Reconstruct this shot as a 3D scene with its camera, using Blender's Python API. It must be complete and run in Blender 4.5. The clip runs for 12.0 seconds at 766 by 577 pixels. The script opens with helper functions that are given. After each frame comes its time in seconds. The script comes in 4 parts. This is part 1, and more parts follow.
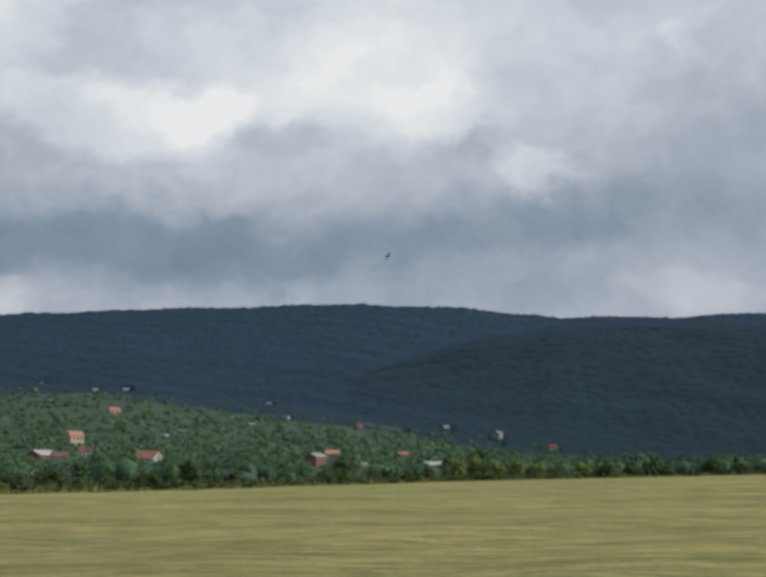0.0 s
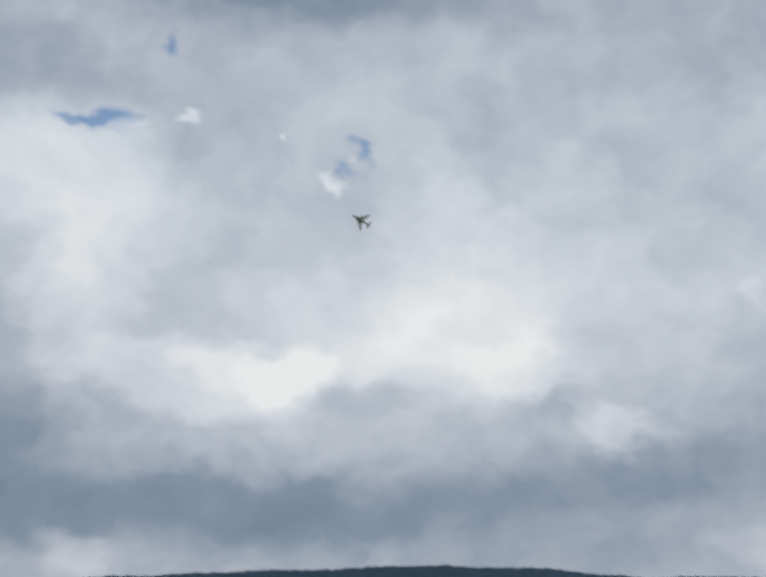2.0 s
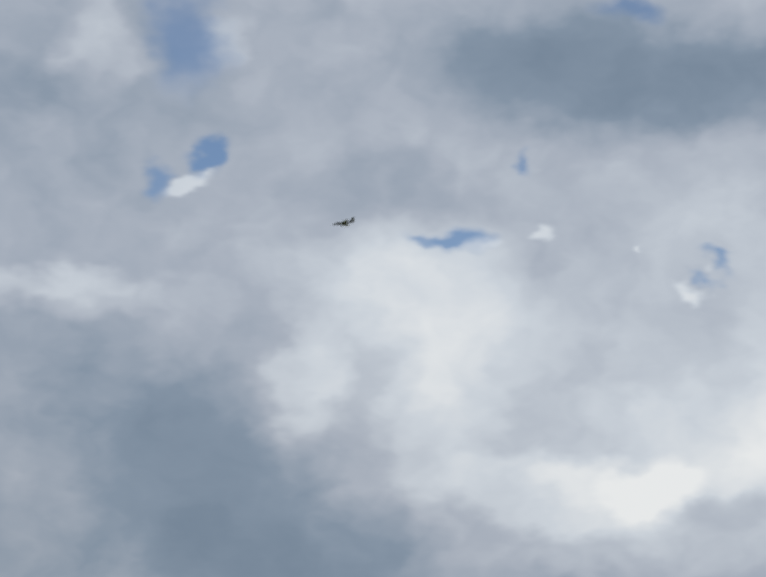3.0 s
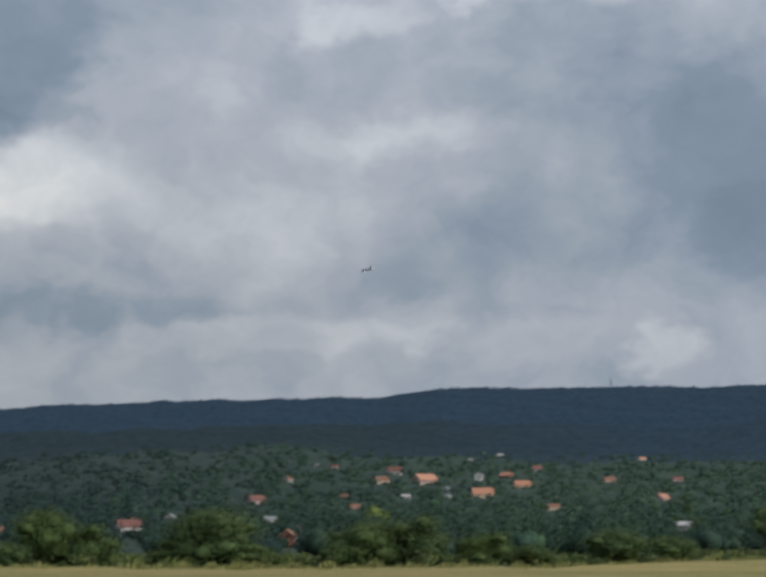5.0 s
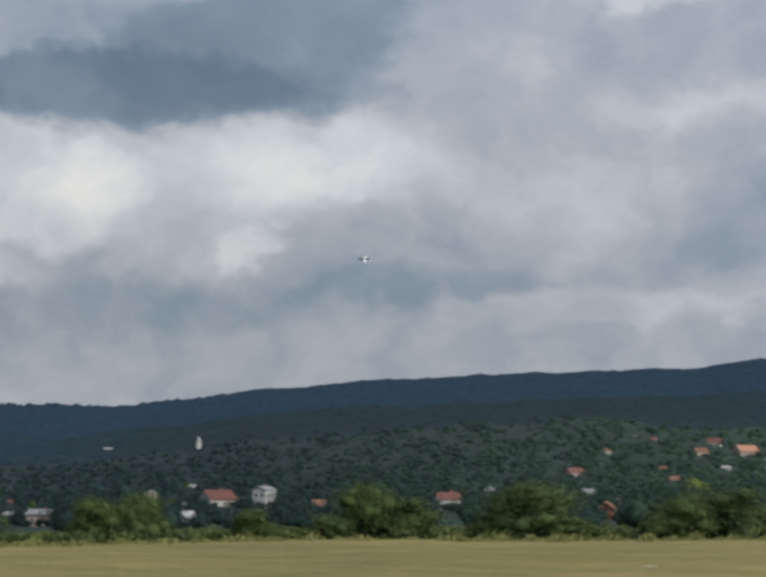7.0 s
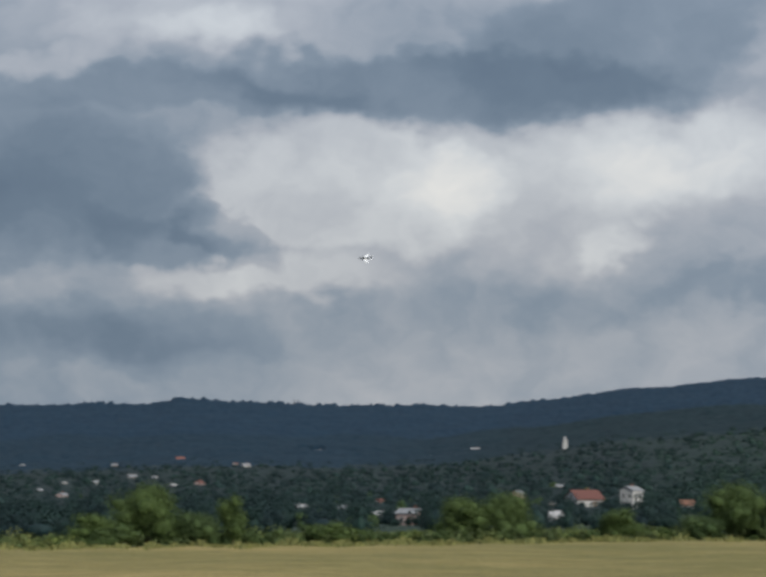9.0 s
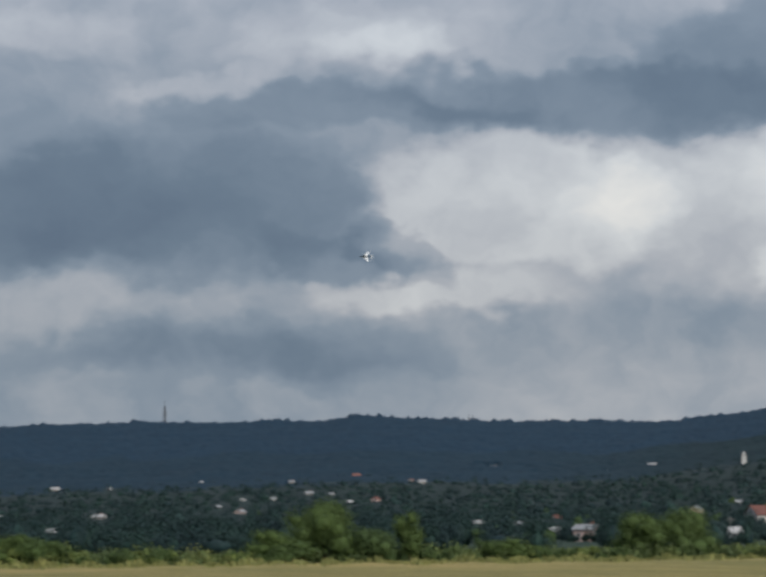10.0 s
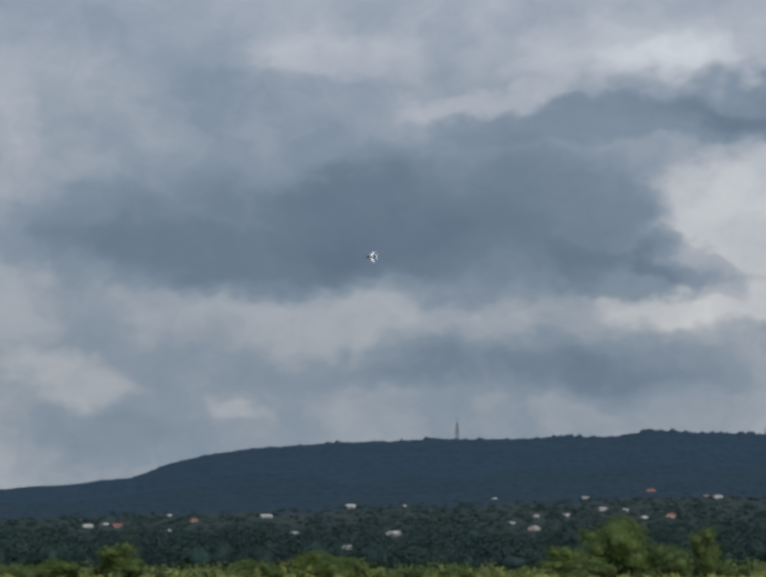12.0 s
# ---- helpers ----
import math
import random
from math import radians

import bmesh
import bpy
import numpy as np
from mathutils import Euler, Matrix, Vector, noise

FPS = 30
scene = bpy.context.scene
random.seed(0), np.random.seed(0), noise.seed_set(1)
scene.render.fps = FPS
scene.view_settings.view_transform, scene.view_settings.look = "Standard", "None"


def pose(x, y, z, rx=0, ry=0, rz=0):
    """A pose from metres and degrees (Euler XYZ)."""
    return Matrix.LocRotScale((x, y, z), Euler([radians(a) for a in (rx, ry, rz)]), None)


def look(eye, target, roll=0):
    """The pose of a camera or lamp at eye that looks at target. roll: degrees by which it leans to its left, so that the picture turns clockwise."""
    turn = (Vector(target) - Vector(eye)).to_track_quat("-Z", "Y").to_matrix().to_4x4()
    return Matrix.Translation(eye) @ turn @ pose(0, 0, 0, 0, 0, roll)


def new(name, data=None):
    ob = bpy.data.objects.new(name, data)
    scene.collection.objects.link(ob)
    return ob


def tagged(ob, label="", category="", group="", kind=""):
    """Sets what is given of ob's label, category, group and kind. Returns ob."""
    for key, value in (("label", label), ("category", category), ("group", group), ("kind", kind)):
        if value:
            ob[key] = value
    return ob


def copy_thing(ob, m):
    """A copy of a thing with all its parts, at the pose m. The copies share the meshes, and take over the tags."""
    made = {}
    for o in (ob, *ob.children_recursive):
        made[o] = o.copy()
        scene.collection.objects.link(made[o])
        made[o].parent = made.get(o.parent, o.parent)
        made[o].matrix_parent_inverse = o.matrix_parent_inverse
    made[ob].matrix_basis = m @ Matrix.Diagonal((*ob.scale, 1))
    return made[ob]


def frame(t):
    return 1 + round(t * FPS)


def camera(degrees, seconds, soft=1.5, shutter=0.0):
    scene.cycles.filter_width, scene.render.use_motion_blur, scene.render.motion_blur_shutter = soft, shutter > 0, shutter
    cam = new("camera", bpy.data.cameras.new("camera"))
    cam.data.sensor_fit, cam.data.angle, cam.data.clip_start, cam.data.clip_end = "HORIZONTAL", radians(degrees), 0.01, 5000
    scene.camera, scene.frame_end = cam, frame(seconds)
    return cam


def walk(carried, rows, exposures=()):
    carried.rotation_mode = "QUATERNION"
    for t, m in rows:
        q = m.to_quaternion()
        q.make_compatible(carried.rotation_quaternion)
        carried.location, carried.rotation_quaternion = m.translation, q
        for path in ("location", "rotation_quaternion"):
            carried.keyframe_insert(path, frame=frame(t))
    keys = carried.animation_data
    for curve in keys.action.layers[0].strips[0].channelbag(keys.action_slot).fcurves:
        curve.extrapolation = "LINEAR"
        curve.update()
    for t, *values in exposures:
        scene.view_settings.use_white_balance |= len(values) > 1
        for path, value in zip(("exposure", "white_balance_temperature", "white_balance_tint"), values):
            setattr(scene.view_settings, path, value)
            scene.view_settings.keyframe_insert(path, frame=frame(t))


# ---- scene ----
EYE = 1.7


def aim(turn, tilt, lean):
    """The camera on its tripod: degrees to the left of the first view, up, and its lean."""
    return pose(0, 0, EYE, 90 + tilt, 0, turn) @ pose(0, 0, 0, 0, 0, lean)


cam = camera(21.36, 12.0, soft=3.4, shutter=0.4)
walk(cam, [
    (0.0, aim(-0.00, 5.25, 0.02)),
    (0.5, aim(-0.63, 6.60, 0.06)),
    (1.0, aim(-0.92, 8.29, 0.04)),
    (1.5, aim(-0.19, 10.31, 0.03)),
    (2.0, aim(2.34, 12.58, -0.10)),
    (2.5, aim(6.55, 14.65, -0.04)),
    (3.0, aim(12.72, 15.86, -0.02)),
    (3.5, aim(17.77, 14.93, 0.06)),
    (3.7, aim(19.61, 13.87, 0.07)),
    (5.3, aim(29.39, 6.23, 0.07)),
    (5.5, aim(30.17, 6.01, 0.17)),
    (6.0, aim(32.27, 5.85, 0.08)),
    (6.5, aim(34.60, 6.02, -0.02)),
    (7.0, aim(36.99, 6.19, -0.20)),
    (7.2, aim(37.98, 6.22, -0.10)),
    (8.8, aim(46.42, 6.16, 0.05)),
    (9.0, aim(47.29, 6.20, 0.07)),
    (9.5, aim(49.79, 6.40, 0.01)),
    (10.0, aim(52.22, 6.65, -0.03)),
    (10.5, aim(54.49, 6.89, -0.12)),
    (11.0, aim(56.56, 7.05, -0.12)),
    (11.5, aim(58.54, 7.13, -0.04)),
    (12.0, aim(60.43, 7.12, -0.13)),
])


def spot(turn, r, z=0.0):
    """A place r metres away, degrees to the left of the first view."""
    a = radians(turn)
    return Vector((-math.sin(a) * r, math.cos(a) * r, z))


# ---- sky and sun ----
SUN_TURN, SUN_UP = 262.0, 33.0
world = bpy.data.worlds.new("sky")
scene.world = world
world.use_nodes = True
wn, wl = world.node_tree.nodes, world.node_tree.links
wn.clear()


def plug(socket, value):
    if hasattr(value, "is_output"):
        socket.id_data.links.new(value, socket)
    else:
        socket.default_value = value


def wmath(op, a, b=0.0, c=0.0):
    n = wn.new("ShaderNodeMath")
    n.operation = op
    for s, v in zip(n.inputs, (a, b, c)):
        plug(s, v)
    return n.outputs[0]


def wnoise(vector, scale, detail, rough):
    n = wn.new("ShaderNodeTexNoise")
    plug(n.inputs["Vector"], vector)
    n.inputs["Scale"].default_value, n.inputs["Detail"].default_value, n.inputs["Roughness"].default_value = scale, detail, rough
    return n


coord = wn.new("ShaderNodeTexCoord").outputs["Generated"]
sep = wn.new("ShaderNodeSeparateXYZ")
wl.new(coord, sep.inputs[0])
turn_deg = wmath("MULTIPLY", wmath("ARCTAN2", wmath("MULTIPLY", sep.outputs[0], -1.0), sep.outputs[1]), 57.2958)
up_deg = wmath("MULTIPLY", wmath("ARCSINE", sep.outputs[2]), 57.2958)
flat = wn.new("ShaderNodeCombineXYZ")
wl.new(turn_deg, flat.inputs[0])
wl.new(up_deg, flat.inputs[1])
squash = wn.new("ShaderNodeVectorMath")
squash.operation = "MULTIPLY"
wl.new(flat.outputs[0], squash.inputs[0])
squash.inputs[1].default_value = (0.7, 1.0, 1.0)


def bend(vector, scale, detail, rough, amount):
    """Push the sky's coordinates about with noise, so that cloud rims billow."""
    n = wnoise(squash.outputs[0], scale, detail, rough)
    m = wn.new("ShaderNodeVectorMath")
    m.operation = "MULTIPLY_ADD"
    wl.new(n.outputs["Color"], m.inputs[0])
    m.inputs[1].default_value = (amount, amount * 0.7, 0)
    sub = wn.new("ShaderNodeVectorMath")
    sub.operation = "ADD"
    sub.inputs[1].default_value = (-amount / 2, -amount * 0.35, 0)
    wl.new(vector, sub.inputs[0])
    wl.new(sub.outputs[0], m.inputs[2])
    return m.outputs[0]


SKY_AT = bend(bend(bend(flat.outputs[0], 0.20, 2, 0.5, 2.4), 0.62, 3, 0.55, 2.4), 1.5, 5, 0.52, 1.1)


def joined(x, y, z):
    n = wn.new("ShaderNodeCombineXYZ")
    for socket, v in zip(n.inputs, (x, y, z)):
        plug(socket, v)
    return n.outputs[0]


def split(v):
    n = wn.new("ShaderNodeSeparateXYZ")
    wl.new(v, n.inputs[0])
    return n.outputs


def vadd(a, b):
    n = wn.new("ShaderNodeVectorMath")
    n.operation = "ADD"
    plug(n.inputs[0], a)
    plug(n.inputs[1], b)
    return n.outputs[0]


# x and y carry the place in the sky, z gathers the brightness of the clouds
bent = split(SKY_AT)
deck = wmath("MULTIPLY_ADD", wnoise(squash.outputs[0], 0.16, 4, 0.55).outputs["Fac"], 0.34, 0.33)
chain = joined(bent[0], bent[1], deck)


def patch(turn, up, wide, high, lean, amount, soft):
    m = wn.new("ShaderNodeMapping")
    m.vector_type = "TEXTURE"
    wl.new(chain, m.inputs["Vector"])
    m.inputs["Location"].default_value = (turn, up, 0)
    m.inputs["Rotation"].default_value = (0, 0, radians(-lean))
    m.inputs["Scale"].default_value = (wide * 1.12, high * 1.12, 1e6)
    d = wn.new("ShaderNodeVectorMath")
    d.operation = "LENGTH"
    wl.new(m.outputs[0], d.inputs[0])
    s = wn.new("ShaderNodeMapRange")
    s.interpolation_type = "SMOOTHSTEP"
    wl.new(d.outputs["Value"], s.inputs["Value"])
    s.inputs["From Min"].default_value, s.inputs["From Max"].default_value = 1 - 0.8 * soft, 1 + 0.15 * soft
    s.inputs["To Min"].default_value, s.inputs["To Max"].default_value = amount, 0.0
    return s.outputs[0]


def cloud(turn, up, wide, high, lean, lift, soft):
    """One bank of cloud, thinner and brighter (lift > 0) or thicker and darker than the deck."""
    global chain
    chain = vadd(chain, joined(0.0, 0.0, patch(turn, up, wide, high, lean, lift, soft)))


def gap(turn, up, wide, high, lean):
    """A hole in the deck, through which the blue shows."""
    global chain
    chain = vadd(chain, joined(0.0, 0.0, patch(turn, up, wide, high, lean, 0.85, 1.0)))


cloud(2.3, 11.4, 5.8, 2.3, 0, +0.22, 1)
cloud(0.1, 10.8, 4.1, 1.7, 0, +0.12, 1)
cloud(7.6, 10.0, 3.4, 1.2, -8, +0.22, 0.6)
cloud(4.9, 10.2, 1.7, 0.8, 0, +0.14, 0.6)
cloud(-1.6, 10.2, 2.5, 0.8, 0, +0.14, 0.7)
cloud(2.6, 9.4, 1.3, 0.6, 0, -0.09, 0.8)
cloud(-3.0, 9.2, 1.1, 0.4, 0, -0.07, 0.9)
cloud(-4.4, 8.7, 1.7, 0.6, -20, +0.18, 0.7)
cloud(-8.9, 10.2, 1.9, 2.2, 0, -0.07, 1)
cloud(-8.1, 12.4, 0.7, 0.6, 0, +0.10, 0.8)
cloud(7.4, 6.4, 9.0, 1.4, 0, -0.30, 1)
cloud(-5.1, 7.2, 6.9, 1.2, 0, -0.20, 1)
cloud(-8.7, 5.1, 2.1, 0.7, 0, +0.12, 0.8)
cloud(1.5, 5.8, 5.0, 0.8, 0, -0.06, 1)
cloud(10.7, 4.9, 1.0, 0.8, 0, +0.12, 0.7)
cloud(4.8, 21.6, 7.7, 1.9, -5, -0.32, 0.8)
cloud(13.1, 18.9, 2.6, 1.2, 0, -0.10, 1)
cloud(11.7, 15.4, 4.4, 2.8, -30, +0.28, 1)
cloud(12.5, 9.0, 2.0, 1.0, -30, -0.12, 1)
cloud(-6.0, 11.5, 5.5, 2.6, 0, +0.10, 1)
cloud(-2.0, 5.3, 6.0, 0.9, 0, -0.06, 1)
cloud(11.4, 11.7, 1.7, 1.8, 0, +0.16, 0.6)
cloud(14.8, 13.3, 1.1, 1.9, 0, +0.16, 0.7)
cloud(5.6, 10.4, 2.8, 0.8, 0, +0.10, 0.5)
cloud(16.5, 9.2, 5.8, 2.9, -35, -0.23, 0.9)
cloud(3.6, 15.7, 0.4, 0.3, -30, +0.28, 1)
cloud(8.3, 17.5, 0.4, 0.2, 0, +0.28, 1)
cloud(10.3, 17.1, 0.6, 0.2, 10, +0.28, 1)
cloud(5.0, 16.6, 0.2, 0.2, 0, +0.20, 0.6)
cloud(-0.7, 13.9, 4.8, 2.2, 0, +0.14, 1)
cloud(21.5, 22.2, 1.5, 1.8, 0, +0.16, 0.8)
cloud(17.8, 22.8, 0.8, 0.8, 0, +0.12, 0.9)
cloud(18.0, 19.0, 0.8, 0.3, 15, +0.28, 0.6)
cloud(21.0, 15.8, 3.6, 0.7, 0, +0.14, 0.9)
cloud(20.2, 12.2, 6.2, 2.6, -15, -0.16, 1)
cloud(12.8, 18.8, 2.8, 1.5, 0, -0.10, 0.8)
cloud(24.5, 21.1, 5.5, 1.0, 0, -0.15, 0.9)
cloud(28.8, 19.4, 2.1, 1.5, 0, +0.25, 0.9)
cloud(29.3, 14.6, 2.5, 0.6, 0, +0.14, 0.8)
cloud(25.9, 15.2, 0.6, 0.5, 0, +0.14, 0.7)
cloud(22.3, 16.1, 2.8, 0.5, 5, +0.12, 0.8)
cloud(27.8, 11.1, 4.1, 0.8, 0, +0.11, 1)
cloud(18.0, 8.1, 6.2, 1.8, 0, -0.15, 1)
cloud(40.6, 13.3, 4.9, 1.9, 12, -0.19, 0.4)
cloud(38.7, 10.0, 3.3, 1.4, 0, +0.12, 0.8)
cloud(40.9, 7.5, 1.0, 0.7, 0, +0.22, 0.8)
cloud(33.3, 9.6, 4.1, 2.1, -10, +0.08, 1)
cloud(24.4, 8.2, 6.2, 1.8, 15, -0.11, 1)
cloud(36.2, 6.2, 4.4, 0.7, 0, -0.14, 0.9)
cloud(30.6, 5.5, 3.3, 0.7, 0, +0.12, 0.6)
cloud(27.3, 5.9, 1.1, 0.8, 0, +0.10, 0.6)
cloud(23.7, 5.3, 2.5, 0.8, 0, +0.10, 0.8)
cloud(20.2, 5.1, 1.0, 0.6, 0, +0.18, 0.7)
cloud(28.6, 11.4, 1.7, 0.7, 0, +0.05, 0.9)
cloud(25.8, 11.4, 1.7, 0.7, 0, +0.05, 0.9)
cloud(45.5, 12.0, 8.5, 1.0, -2, -0.28, 0.55)
cloud(53.9, 11.6, 5.9, 0.6, 0, -0.18, 0.6)
cloud(52.8, 12.9, 3.7, 1.0, 0, +0.13, 0.7)
cloud(44.1, 13.3, 5.0, 1.2, 0, -0.07, 1)
cloud(43.5, 9.0, 6.0, 1.7, 0, +0.09, 1)
cloud(58.2, 9.0, 5.6, 2.3, 0, -0.28, 0.45)
cloud(64.5, 8.4, 6.5, 1.7, 0, -0.11, 0.8)
cloud(66.0, 12.5, 5.5, 2.6, 0, -0.09, 1)
cloud(51.3, 7.7, 1.8, 0.7, -22, -0.17, 0.3)
cloud(53.7, 7.8, 2.2, 0.7, -10, -0.15, 0.5)
cloud(48.2, 9.1, 4.3, 2.1, 0, +0.26, 0.4)
cloud(40.0, 9.7, 4.7, 1.7, 0, +0.06, 1)
cloud(43.1, 9.5, 3.9, 1.7, 0, +0.22, 0.9)
cloud(43.2, 7.4, 3.5, 0.9, 0, +0.11, 1)
cloud(38.3, 9.9, 3.6, 1.8, 0, +0.12, 0.8)
cloud(50.6, 6.6, 3.7, 0.6, 0, +0.28, 0.7)
cloud(55.1, 4.9, 5.8, 1.0, 0, -0.22, 0.9)
cloud(44.1, 5.7, 7.2, 0.8, 0, -0.09, 1)
cloud(63.5, 8.8, 8.5, 1.7, 0, -0.18, 0.7)
cloud(66.0, 7.9, 5.9, 1.0, 0, -0.11, 0.5)
cloud(61.6, 13.7, 2.8, 0.7, 0, +0.15, 0.8)
cloud(57.4, 12.3, 2.8, 0.5, 0, +0.13, 0.6)
cloud(52.9, 13.7, 4.1, 1.1, 0, +0.16, 0.9)
cloud(68.6, 12.6, 4.1, 1.4, 0, +0.08, 1)
cloud(63.7, 6.3, 7.2, 0.8, 0, +0.06, 0.9)
cloud(68.9, 4.5, 2.2, 0.8, -15, +0.20, 0.9)
cloud(64.5, 3.7, 1.0, 0.4, -20, +0.11, 1)
cloud(68.4, 3.1, 3.4, 0.8, 0, -0.06, 0.9)
cloud(58.8, 4.8, 5.8, 0.7, 0, -0.10, 0.9)
cloud(3.0, 12.5, 16, 10, 0, +0.10, 1)
cloud(62.0, 8.0, 20, 12, 0, -0.11, 1)
cloud(46.0, 9.0, 12, 10, 0, -0.06, 1)
cloud(66.0, 3.5, 16, 3, 0, -0.10, 1)
cloud(30.0, 5.0, 14, 3, 0, -0.08, 1)
cloud(0.0, 6.0, 14, 2.2, 0, -0.08, 1)
cloud(-3.0, 14.5, 15, 6, 0, +0.06, 1)
billow_at = split(chain)
tone = billow_at[2]
chain = joined(billow_at[0], billow_at[1], 0.0)
gap(3.0, 16.1, 0.47, 0.28, -30)
gap(11.4, 17.3, 0.90, 0.25, 8)
gap(17.6, 19.8, 0.62, 0.48, 0)
gap(8.4, 19.3, 0.25, 0.55, 10)
gap(18.8, 23.0, 1.35, 1.7, 10)
gap(17.6, 19.8, 0.55, 0.58, 0)
gap(19.0, 19.1, 0.62, 0.41, 0)
gap(5.2, 23.6, 1.10, 0.39, 0)
gap(10.6, 17.3, 0.76, 0.48, 0)
holes = wmath("MULTIPLY", wmath("MINIMUM", split(chain)[2], 1.0), 0.86)
billow = wmath("MULTIPLY_ADD", wnoise(SKY_AT, 0.5, 5, 0.52).outputs["Fac"], 0.40, -0.20)
tone = wmath("MULTIPLY_ADD", wmath("ADD", tone, billow), 0.78, 0.20)
ramp = wn.new("ShaderNodeValToRGB")
wl.new(tone, ramp.inputs[0])
stops = ((0.0, (0.118, 0.168, 0.240)), (0.20, (0.148, 0.205, 0.280)), (0.42, (0.230, 0.292, 0.375)), (0.61, (0.395, 0.440, 0.515)), (0.81, (0.590, 0.640, 0.700)), (1.0, (0.795, 0.815, 0.825)))
while len(ramp.color_ramp.elements) < len(stops):
    ramp.color_ramp.elements.new(0.5)
for e, (at, rgb) in zip(ramp.color_ramp.elements, stops):
    e.position, e.color = at, (*rgb, 1)
haze = wn.new("ShaderNodeMapRange")
wl.new(up_deg, haze.inputs[0])
haze.inputs[1].default_value, haze.inputs[2].default_value = 16.0, 5.0
warm = wn.new("ShaderNodeMix")
warm.data_type, warm.blend_type = "RGBA", "MULTIPLY"
toward = wn.new("ShaderNodeMapRange")
wl.new(turn_deg, toward.inputs[0])
toward.inputs[1].default_value, toward.inputs[2].default_value, toward.inputs[3].default_value = 8.0, 42.0, 0.15
lit = wn.new("ShaderNodeMapRange")
wl.new(tone, lit.inputs[0])
lit.inputs[1].default_value, lit.inputs[2].default_value, lit.inputs[3].default_value = 0.30, 0.62, 0.55
wl.new(wmath("MULTIPLY", wmath("MULTIPLY", haze.outputs[0], toward.outputs[0]), lit.outputs[0]), warm.inputs[0])
wl.new(ramp.outputs[0], warm.inputs[6])
warm.inputs[7].default_value = (1.02, 0.965, 0.885, 1)
blue = wn.new("ShaderNodeTexSky")
blue.sky_type, blue.sun_disc = "NISHITA", False
blue.ozone_density, blue.dust_density = 4.0, 0.0
blue.sun_elevation, blue.sun_rotation = radians(SUN_UP), radians(-SUN_TURN)
dim = wn.new("ShaderNodeVectorMath")
dim.operation = "SCALE"
wl.new(blue.outputs[0], dim.inputs[0])
dim.inputs["Scale"].default_value = 0.115
mixer = wn.new("ShaderNodeMix")
mixer.data_type = "RGBA"
plug(mixer.inputs[0], holes)
wl.new(warm.outputs[2], mixer.inputs[6])
wl.new(dim.outputs[0], mixer.inputs[7])
bg = wn.new("ShaderNodeBackground")
wl.new(mixer.outputs[2], bg.inputs[0])
bg.inputs[1].default_value = 1.0
wl.new(bg.outputs[0], wn.new("ShaderNodeOutputWorld").inputs[0])

sun = new("sun", bpy.data.lights.new("sun", "SUN"))
sun.data.energy, sun.data.angle, sun.data.color = 3.3, radians(14), (1.0, 0.95, 0.87)
sun.matrix_world = look(spot(SUN_TURN, 100, 100 * math.tan(radians(SUN_UP))), (0, 0, 0))


# ---- materials ----
class Mat:
    def __init__(self, name, rough=0.9):
        self.m = bpy.data.materials.new(name)
        self.m.use_nodes = True
        self.n, self.l = self.m.node_tree.nodes, self.m.node_tree.links
        self.b = self.n["Principled BSDF"]
        self.b.inputs["Roughness"].default_value = rough
        self.b.inputs["Specular IOR Level"].default_value = 0.25

    def where(self, stretch=(1, 1, 1), turn=0.0, object_space=False):
        t = self.n.new("ShaderNodeTexCoord") if object_space else self.n.new("ShaderNodeNewGeometry")
        m = self.n.new("ShaderNodeMapping")
        self.l.new(t.outputs["Object" if object_space else "Position"], m.inputs[0])
        m.inputs["Rotation"].default_value = (0, 0, turn)
        m.inputs["Scale"].default_value = stretch
        return m.outputs[0]

    def noise(self, at, scale, detail=4, rough=0.6):
        n = self.n.new("ShaderNodeTexNoise")
        self.l.new(at, n.inputs["Vector"])
        n.inputs["Scale"].default_value, n.inputs["Detail"].default_value, n.inputs["Roughness"].default_value = scale, detail, rough
        return n.outputs["Fac"]

    def ramp(self, fac, *stops):
        r = self.n.new("ShaderNodeValToRGB")
        self.l.new(fac, r.inputs[0])
        while len(r.color_ramp.elements) < len(stops):
            r.color_ramp.elements.new(0.5)
        for e, (at, rgb) in zip(r.color_ramp.elements, stops):
            e.position, e.color = at, (*rgb, 1)
        return r.outputs[0]

    def mix(self, fac, a, b, kind="MIX"):
        x = self.n.new("ShaderNodeMix")
        x.data_type, x.blend_type = "RGBA", kind
        for s, v in ((0, fac), (6, a), (7, b)):
            plug(x.inputs[s], (*v, 1) if isinstance(v, tuple) else v)
        return x.outputs[2]

    def island(self):
        return self.n.new("ShaderNodeNewGeometry").outputs["Random Per Island"]

    def random(self):
        return self.n.new("ShaderNodeObjectInfo").outputs["Random"]

    def bump(self, height, strength=0.3, distance=0.05):
        b = self.n.new("ShaderNodeBump")
        self.l.new(height, b.inputs["Height"])
        b.inputs["Strength"].default_value, b.inputs["Distance"].default_value = strength, distance
        self.l.new(b.outputs[0], self.b.inputs["Normal"])

    def color(self, c):
        plug(self.b.inputs["Base Color"], (*c, 1) if isinstance(c, tuple) else c)
        return self.m


